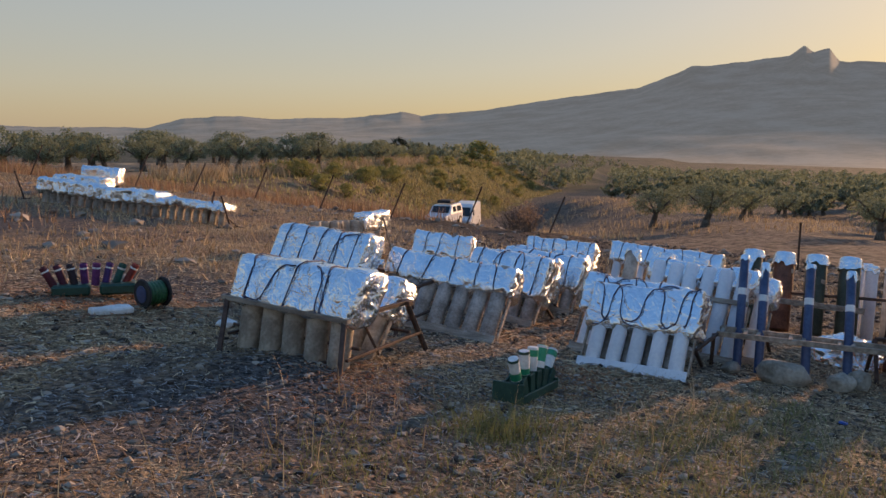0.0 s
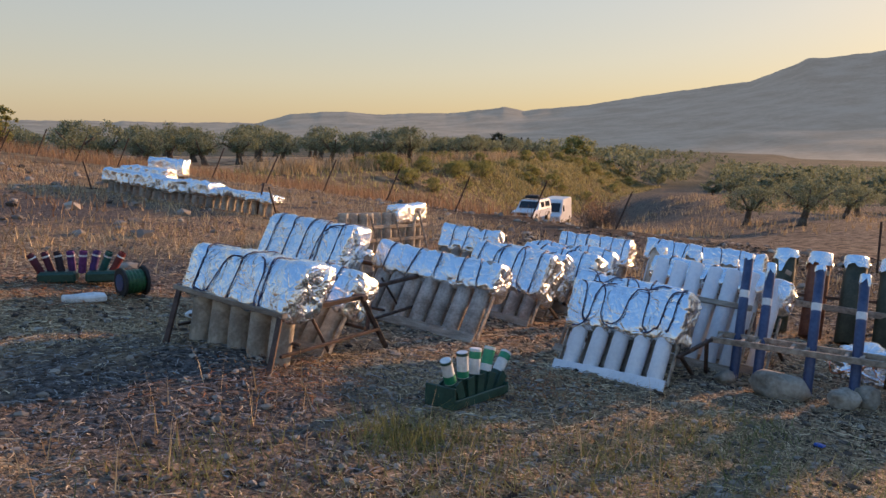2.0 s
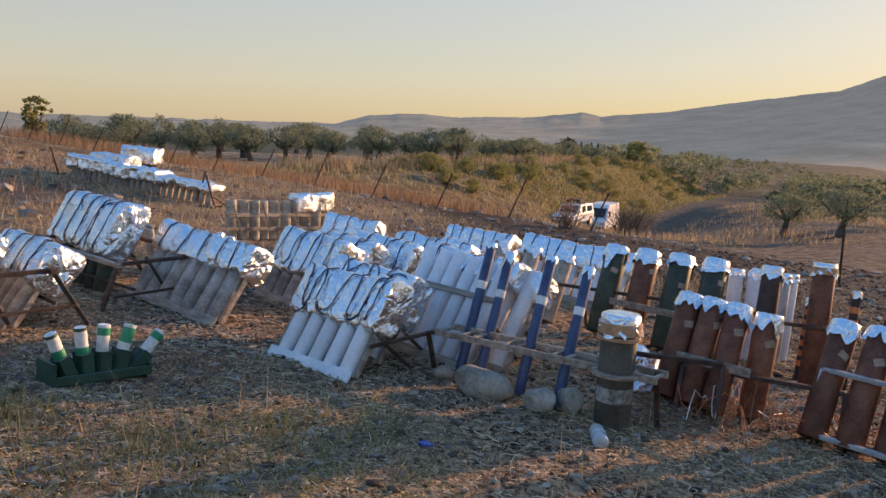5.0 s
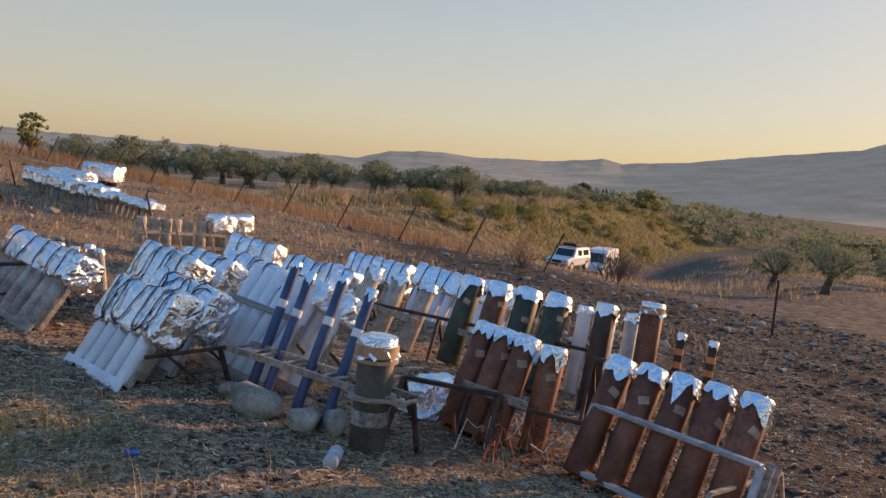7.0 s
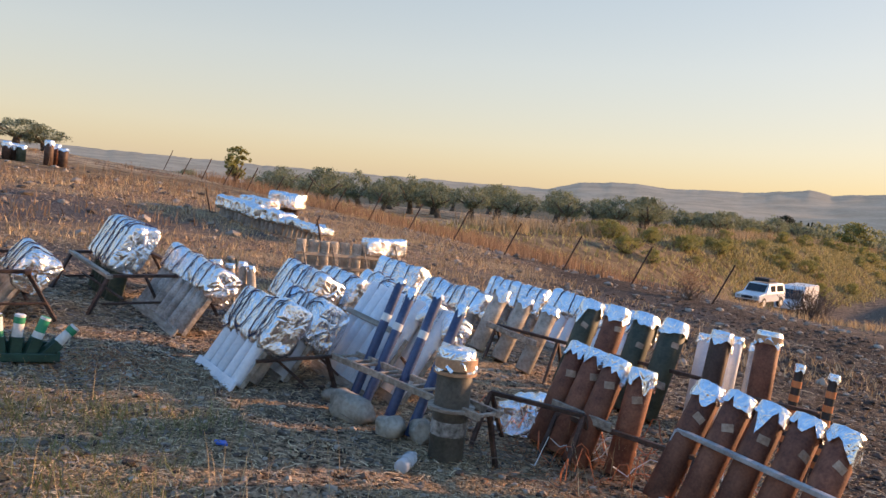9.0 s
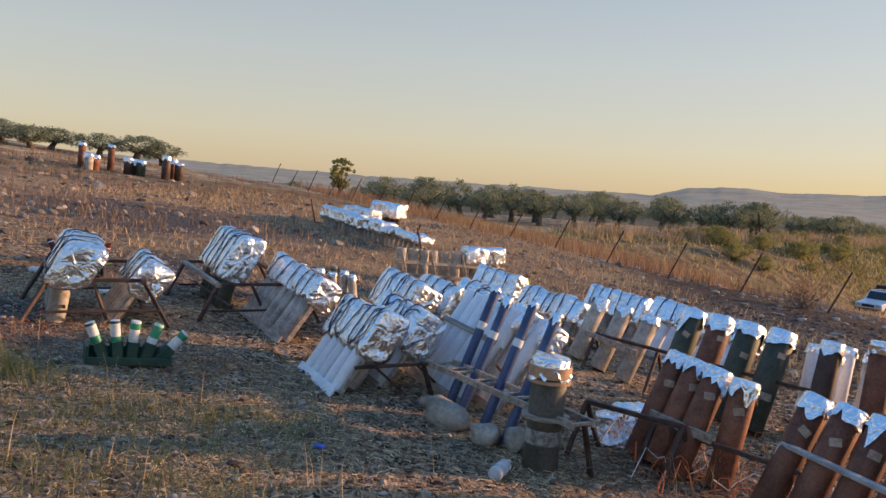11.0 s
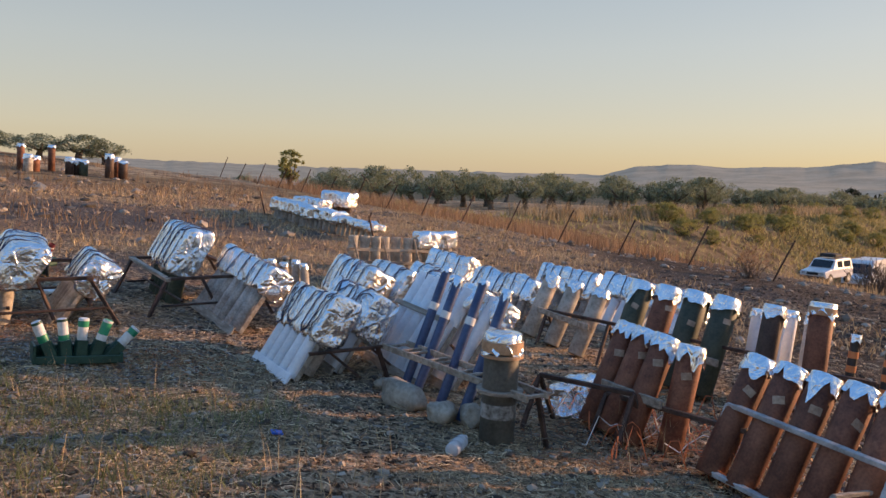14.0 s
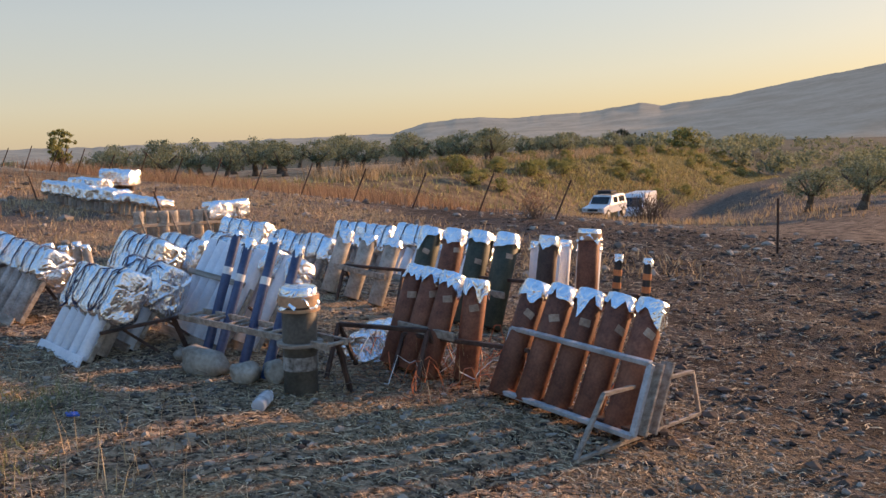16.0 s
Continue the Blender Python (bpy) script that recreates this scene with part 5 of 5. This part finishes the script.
distant = [tree("olive_tree", 215 + k, 2.7 + 0.2 * k, 3.6, OLIVE_LEAF, "small grey-green olive tree far off in the valley", 0.2, 0.17, 40, 22) for k in range(4)]
tall = [tree("olive_tree", 230 + k, 3.0 + 0.2 * k, 4.3, OLIVE_LEAF, "old olive tree with a bare forked trunk in the field", 0.36, 0.07, 95) for k in range(3)]


def plant(pts, seed, lo=0.85, hi=1.15, stock=protos, squat=1.0):
    rs = random.Random(seed)
    for x, y in pts:
        s = rs.uniform(lo, hi)
        m = Matrix.Translation((x, y, float(base_height(x, y)) - 0.05)) @ pose(0, 0, 0, 0, 0, rs.uniform(0, 360)) @ Matrix.Diagonal((s * squat, s * squat, s / squat, 1))
        o = copy_thing(stock[rs.randrange(len(stock))], m)
        o.matrix_world = m


def grove(u, c):
    return u * 0.91 - c * 0.414, 47 + u * 0.414 + c * 0.91


rs = random.Random(77)
spots = []
for c, u0, u1, st in ((21, -52, 34, 4.6), (27, -55, 44, 5.2), (34, -50, 60, 6.0), (44, -45, 75, 7.5), (58, -40, 95, 9.5)):
    u = u0
    while u < u1:
        spots.append(grove(u + rs.uniform(-0.9, 0.9), c + rs.uniform(-1.3, 1.3)))
        u += st * rs.uniform(0.8, 1.25)
plant([p for p in spots if math.degrees(math.atan2(p[0], p[1])) > -13.5], 5, 0.95, 1.22)
plant([(25.4, 34.9), (25.3, 38.9), (29.5, 27.8), (34, 41), (37, 33), (41, 47), (46, 39), (50, 52), (57, 45), (62, 60), (38, 24), (48, 29), (56, 34), (68, 50), (75, 66), (55, 70), (70, 80), (85, 70)], 6, 0.62, 0.82, tall)
clumps = []
for k in range(430):
    az, d = rs.uniform(15, 62), 128 + 190 * rs.random() ** 1.3
    x, y = d * math.sin(radians(az)), d * math.cos(radians(az))
    z, wide = float(base_height(x, y)), rs.uniform(1.2, 2.0)
    for j in range(9):
        a, q = rs.uniform(0, 6.283), wide * rs.random() ** 0.5
        clumps.append(((x + q * math.cos(a), y + q * math.sin(a), z + 0.9 + rs.random() * (2.9 - 0.7 * q)), rs.uniform(0.5, 0.9), 18))
far_grove = crown_mesh("far_grove", clumps, 0.26, 91, OLIVE_LEAF, 0.8)
tagged(far_grove, "grey-green olive groves spread over the far valley floor", "trees", kind="stuff")
near_spots = []
while len(near_spots) < 60:
    az, d = rs.uniform(30, 62), rs.uniform(70, 130)
    x, y = d * math.sin(radians(az)), d * math.cos(radians(az))
    if (lane_uc(x, y)[1] > 12 or lane_uc(x, y)[1] < -9) and (az > 42 or d > 105):
        near_spots.append((x, y))
plant(near_spots, 10, 0.8, 1.1, distant)
plant([(-25, 38), (-27, 38.8), (-28.6, 36.5), (-30, 38.5), (-31.5, 37), (-33, 38.5), (-34.5, 35.5), (-36, 37.5), (-23.3, 41), (-21.8, 42), (-20.6, 42.6), (-38, 36), (-26, 41)], 7, 0.58, 0.72, protos, 1.3)
for k, p in enumerate(protos):
    x, y = grove(-6 + 9 * k, 66 + 3 * k)
    p.matrix_world = Matrix.Translation((x, y, float(base_height(x, y)) - 0.05))
for k, p in enumerate(distant):
    x, y = 92 + 14 * k, 80 + 11 * k
    p.matrix_world = Matrix.Translation((x, y, float(base_height(x, y)) - 0.05))
for k, p in enumerate(tall):
    x, y = 52 + 6 * k, 30 + 9 * k
    p.matrix_world = Matrix.Translation((x, y, float(base_height(x, y)) - 0.05))

pine = tree("pine_tree", 301, 9.0, 7.5, PINE_LEAF, "dark umbrella pine rising over the grove", 0.5, 0.22, 54)
pine.matrix_world = Matrix.Translation((106, 270, float(base_height(106, 270)) + 0.0))
for k in range(7):
    az = 22.1 + 0.22 * k
    x, y = 285 * math.sin(radians(az)), 285 * math.cos(radians(az))
    h = 6.5 + 1.2 * math.sin(k * 2.2)
    t = thing("cypress_tree", (x, y, float(base_height(x, y))), 0, "slim dark cypress in a distant row", "tree", "cypress row")
    part("trunk", pipe((0, 0, 0), (0, 0, h * 0.4), 0.18, 8), BARK, t)
    cr = crown_mesh("crown", [((0, 0, h * (0.15 + 0.07 * j)), 0.25 + 0.75 * math.sin(math.pi * min(1, 0.25 + 0.07 * j)), 50) for j in range(12)], 0.22, 400 + k, PINE_LEAF, 1.0)
    cr.parent = t

sap = tree("young_tree", 310, 2.3, 1.5, SHRUB_LEAF, "small leafy tree beside the fence line", 0.12, 0.06, 60)
sap.matrix_world = Matrix.Translation((-11.4, 44.5, float(base_height(-11.4, 44.5))))
bush = tree("green_bush", 311, 4.4, 5.4, SHRUB_LEAF, "rounded yellow-green bush on the bank top", 0.12, 0.16, 70)
bx, by = lane_xy(78, 12)
bush.matrix_world = Matrix.Translation((bx, by, float(base_height(bx, by)) - 0.1))


shrub0 = tree("bank_shrub", 320, 1.3, 1.9, SHRUB_LEAF, "low yellow-green shrub on the grassy bank", 0.1, 0.045, 60)
tagged(shrub0, "", "shrub", "shrubs on the bank")
rs = random.Random(12)
for k in range(64):
    u, c = rs.uniform(6, 84), rs.uniform(1.5, 12.5)
    x, y = lane_xy(u, c)
    m = Matrix.Translation((x, y, float(base_height(x, y)) - 0.1)) @ pose(0, 0, 0, 0, 0, rs.uniform(0, 360)) @ Matrix.Scale(rs.uniform(0.45, 1.25), 4)
    copy_thing(shrub0, m).matrix_world = m
x, y = lane_xy(10, 8)
shrub0.matrix_world = Matrix.Translation((x, y, float(base_height(x, y)) - 0.1))


def twig_bush(x, y, h, n, seed, label):
    rs = random.Random(seed)
    t = thing("dry_bush", (x, y, gz(x, y)), 0, label, "bush")
    bm = bmesh.new()
    for k in range(n):
        a, sp = rs.uniform(0, 6.283), rs.uniform(0.0, 1.1)
        p, pts = Vector((rs.gauss(0, h * 0.16), rs.gauss(0, h * 0.16), -0.02)), []
        d = Vector((math.cos(a) * sp, math.sin(a) * sp, 1)).normalized()
        for j in range(5):
            pts.append(p.copy())
            p = p + d * h / 4.5 * rs.uniform(0.45, 1.0)
            d = (d + Vector((rs.uniform(-0.55, 0.55), rs.uniform(-0.55, 0.55), 0.05))).normalized()
        cable(pts, 0.009, 4, bm)
    part("stem_tangle", bm, TWIG, t)
    cr = crown_mesh("leaves", [((rs.gauss(0, h * 0.28), rs.gauss(0, h * 0.28), rs.uniform(0.3, 0.95) * h), 0.2, 14) for j in range(40)], 0.03, seed, RUSSET)
    cr.parent = t


twig_bush(17.2, 40.1, 2.3, 210, 5, "bare grey-brown twiggy bush by the fence")
twig_bush(5.9, 20.6, 0.7, 40, 6, "small dry twiggy bush under a fence post")

# grass on the bank, reeds on its crest, russet weeds by the fence, straw underfoot
def on_bank(n, ur, cr, seed, clump):
    rsn = np.random.RandomState(seed)
    k = n // 26
    cu, cc = rsn.uniform(*ur, k), rsn.uniform(*cr, k)
    i = rsn.randint(0, k, n)
    x, y = lane_xy(cu[i] + rsn.normal(0, clump, n), cc[i] + rsn.normal(0, clump, n))
    return np.stack([x, y, base_height(x, y) + wob(x, y) - 0.01], -1)


pts = on_bank(60000, (-20, 85), (0.5, 11.5), 31, 0.5)
pts = pts[np.random.RandomState(30).rand(len(pts)) < 0.10 + 0.9 * smooth01(lane_uc(pts[:, 0], pts[:, 1])[0], 10, 30)]
blades("bank_grass", pts, np.random.RandomState(1).uniform(0.15, 0.6, len(pts)), 0.055, BANK_GRASS, "tall yellow-green dry grass on the bank", "grass", 41, 0.7)
pts = on_bank(5000, (-4, 85), (9, 12.5), 32, 0.5)
blades("reeds", pts, np.random.RandomState(2).uniform(0.7, 1.5, len(pts)), 0.045, REED, "pale feathery reeds on the bank crest", "reeds", 42, 0.5)
pts = on_ground(16000, (-14, 6), (24, 46), 33, 0.6, lambda x, y: (x - 3.2) * 0.753 + (y - 23.7) * 0.66 > 0.3)
blades("dry_weeds", pts, np.random.RandomState(3).uniform(0.15, 0.75, len(pts)), 0.014, RUSSET, "russet-brown dry weeds beyond the fence", "weeds", 43, 0.35)
pts = on_ground(5000, (-32, -6), (14, 40), 34, 0.7)
blades("dry_weeds", pts, np.random.RandomState(4).uniform(0.1, 0.45, len(pts)), 0.013, RUSSET, "russet dry weeds on the upper slope", "weeds", 44, 0.4)
pts = on_ground(26000, (-12, 10), (11, 32), 35, 0.55, lambda x, y: (x < 3.0 - 0.4 * (y - 20)) & unburnt(x, y))
blades("dry_grass", pts, np.random.RandomState(5).uniform(0.05, 0.25, len(pts)), 0.009, STRAW, "short dry yellow grass behind the racks", "grass", 45, 0.8)
def ribbons(pts, length, width, material, label, seed, lift=0.012, curl=1.3):
    """Curved bits of straw and stalk lying loose on the soil, in one mesh."""
    rsn = np.random.RandomState(seed)
    n, knots = len(pts), 4
    ang, turn = rsn.rand(n) * 6.283, rsn.normal(0, curl, n)
    ln = length[0] + (length[1] - length[0]) * rsn.rand(n) ** 2.2
    wd = width * rsn.uniform(0.5, 1.3, n)
    rise_up = lift * rsn.rand(n) ** 2
    x, y = pts[:, 0].copy(), pts[:, 1].copy()
    verts = np.zeros((n, 2 * knots, 3))
    for k in range(knots):
        f = k / (knots - 1)
        z = base_height(x, y) + wob(x, y) + 0.006 + rise_up * math.sin(math.pi * (0.15 + 0.8 * f))
        a = ang + turn * f
        w = wd * (1 - 0.55 * f)
        verts[:, 2 * k] = np.stack([x - np.sin(a) * w, y + np.cos(a) * w, z], -1)
        verts[:, 2 * k + 1] = np.stack([x + np.sin(a) * w, y - np.cos(a) * w, z + w * 0.7], -1)
        x, y = x + np.cos(a) * ln / (knots - 1), y + np.sin(a) * ln / (knots - 1)
    base = np.arange(n)[:, None] * 2 * knots
    quads = np.concatenate([base + np.array([2 * k, 2 * k + 1, 2 * k + 3, 2 * k + 2]) for k in range(knots - 1)])
    me = bpy.data.meshes.new("straw")
    me.from_pydata(verts.reshape(-1, 3).tolist(), [], quads.tolist())
    me.materials.append(material)
    tagged(new("straw", me), label, "straw", kind="stuff")


CHAFF = leaf_mat("bleached_and_rotten_chaff", (0.035, 0.02, 0.012), (0.86, 0.66, 0.40), 0.8, 0.1)
ASH = leaf_mat("scorched_bits", (0.02, 0.018, 0.017), (0.40, 0.37, 0.34), 0.85, 0.0)
ribbons(on_ground(62000, (-8.5, 2.8), (2.2, 7.6), 36, 0.22, unburnt), (0.015, 0.11), 0.0032, CHAFF, "curled dry straw and stalks littering the soil", 46)
ribbons(on_ground(30000, (-9, 3.5), (6.5, 12.5), 37, 0.3, unburnt), (0.03, 0.14), 0.0045, CHAFF, "dry straw scattered between the racks", 47)
ribbons(on_ground(9000, (-7.0, -2.2), (3.6, 7.6), 38, 0.3), (0.02, 0.12), 0.004, ASH, "grey and black burnt stalks on scorched soil", 48)
ribbons(on_ground(26000, (1.4, 12), (2.6, 16), 29, 0.35), (0.02, 0.15), 0.0045, CHAFF, "straw ploughed into dark turned earth", 49)
RED_STRAW = leaf_mat("red_brown_straw", (0.10, 0.035, 0.015), (0.55, 0.22, 0.08), 0.8, 0.1)
for x, y, spread, n, seed in ((-2.35, 6.35, 0.28, 900, 81), (-5.4, 9.1, 0.45, 1500, 82), (-4.0, 6.35, 0.35, 700, 83), (0.9, 5.75, 0.35, 1100, 84), (-0.9, 8.0, 0.5, 700, 85)):
    rsn = np.random.RandomState(seed)
    px, py = rsn.normal(x, spread, n), rsn.normal(y, spread, n)
    ribbons(np.stack([px, py], -1), (0.02, 0.12), 0.003, RED_STRAW, "patch of red-brown dry straw on the soil", seed, 0.03)
ribbons(on_ground(500, (-7, 3.5), (2.6, 7.5), 28, 0.5), (0.2, 0.55), 0.004, TWIG, "long dry stems lying across the soil", 45, 0.05, 1.8)
pts = on_ground(9000, (-8, 2.4), (2.2, 9.0), 71, 0.14, unburnt)
blades("grass_tuft", pts, np.random.RandomState(14).uniform(0.03, 0.11, len(pts)), 0.0034, STRAW, "bleached dry grass tufts on the yard soil", "grass", 72, 1.0)
GREENISH = leaf_mat("faded_green_grass", (0.10, 0.115, 0.035), (0.30, 0.30, 0.12))
pts = on_ground(5200, (-4.8, -1.2), (3.6, 5.4), 39, 0.15)
blades("grass_tuft", pts, np.random.RandomState(8).uniform(0.04, 0.2, len(pts)), 0.003, GREENISH, "faded green grass tufts in the straw", "grass", 49, 0.9)
rsn = np.random.RandomState(70)
px, py = rsn.normal(-3.52, 0.17, 700), rsn.normal(5.36, 0.13, 700)
blades("grass_tuft", np.stack([px, py, base_height(px, py) + wob(px, py) - 0.01], -1), rsn.uniform(0.05, 0.26, 700), 0.0028, GREENISH, "green grass tuft in front of the fan rack", "grass", 73, 0.6)
pts = on_ground(420, (-6, 2), (2.6, 6), 40, 0.3)
blades("dry_stalks", pts, np.random.RandomState(9).uniform(0.15, 0.42, len(pts)), 0.003, STRAW, "tall single dry stalks in the foreground", "stalks", 50, 0.4)
pts = on_ground(9000, (2.0, 30), (4, 36), 51, 0.5)
blades("stubble", pts, np.random.RandomState(10).uniform(0.01, 0.05, len(pts)), 0.003, STRAW, "sparse stubble on the ploughed field", "stubble", 52, 2.5)
pts = on_ground(6000, (14, 60), (30, 75), 53, 0.8, lambda x, y: (lane_uc(x, y)[1] < -3))
blades("dry_grass", pts, np.random.RandomState(11).uniform(0.2, 0.6, len(pts)), 0.03, REED, "pale dry grass among the olive trees", "grass", 54, 0.5)


def stones(n, xr, yr, lo, hi, seed, label, material=None):
    """Loose stones and clods in one mesh."""
    rsn = np.random.RandomState(seed)
    ico = bmesh.new()
    bmesh.ops.create_icosphere(ico, subdivisions=1, radius=1.0)
    base = np.array([v.co for v in ico.verts])
    tri = np.array([[v.index for v in f.verts] for f in ico.faces])
    ico.free()
    x, y = rsn.uniform(*xr, n), rsn.uniform(*yr, n)
    s = lo + (hi - lo) * rsn.rand(n) ** 4
    z = base_height(x, y) + wob(x, y)
    jit = 1 + 0.7 * (rsn.rand(n, len(base), 1) - 0.5)
    sc = np.stack([s * rsn.uniform(0.8, 1.4, n), s * rsn.uniform(0.8, 1.3, n), s * rsn.uniform(0.45, 0.8, n)], -1)
    v = base[None] * jit * sc[:, None] + np.stack([x, y, z + 0.12 * s], -1)[:, None]
    f = tri[None] + (np.arange(n) * len(base))[:, None, None]
    me = bpy.data.meshes.new("stones")
    me.from_pydata(v.reshape(-1, 3).tolist(), [], f.reshape(-1, 3).tolist())
    me.materials.append(material or STONE)
    tagged(new("stones", me), label, "stones", kind="stuff")


STONE = leaf_mat("mixed_field_stones", (0.08, 0.062, 0.047), (0.44, 0.37, 0.29), 0.95, 0.0)
stones(15000, (-9, 3.5), (2.2, 10), 0.004, 0.030, 61, "small pale stones scattered over the yard soil")
stones(3200, (1.5, 10), (2.5, 15), 0.004, 0.03, 62, "clods and stones on the ploughed soil")
CLOD = leaf_mat("dark_soil_clods", (0.03, 0.021, 0.016), (0.15, 0.105, 0.075), 0.95, 0.0)
stones(12000, (1.6, 13), (2.5, 19), 0.008, 0.05, 65, "dark clods of turned earth on the ploughed field", CLOD)
stones(6000, (-9, 3), (2.2, 10), 0.006, 0.03, 66, "dark crumbs of earth and charred bits on the yard", CLOD)
stones(2500, (-14, 14), (10, 30), 0.015, 0.11, 63, "scattered stones between racks and fence")
stones(420, (-20, -4), (12, 34), 0.03, 0.16, 64, "pale stones on the upper slope")
x, y = -1.17, 4.99
ob = mesh_ob("litter", box(bmesh.new(), (0.07, 0.05, 0.015), Matrix(), 0.004), mat("blue_plastic_scrap", (0.02, 0.08, 0.4), (0.04, 0.13, 0.55), 9, 0.4, 0, 0.2, 40, 0))
ob.matrix_world = pose(x, y, gz(x, y) + 0.012, 8, 12, 30)
tagged(ob, "small scrap of blue plastic on the soil", "litter")
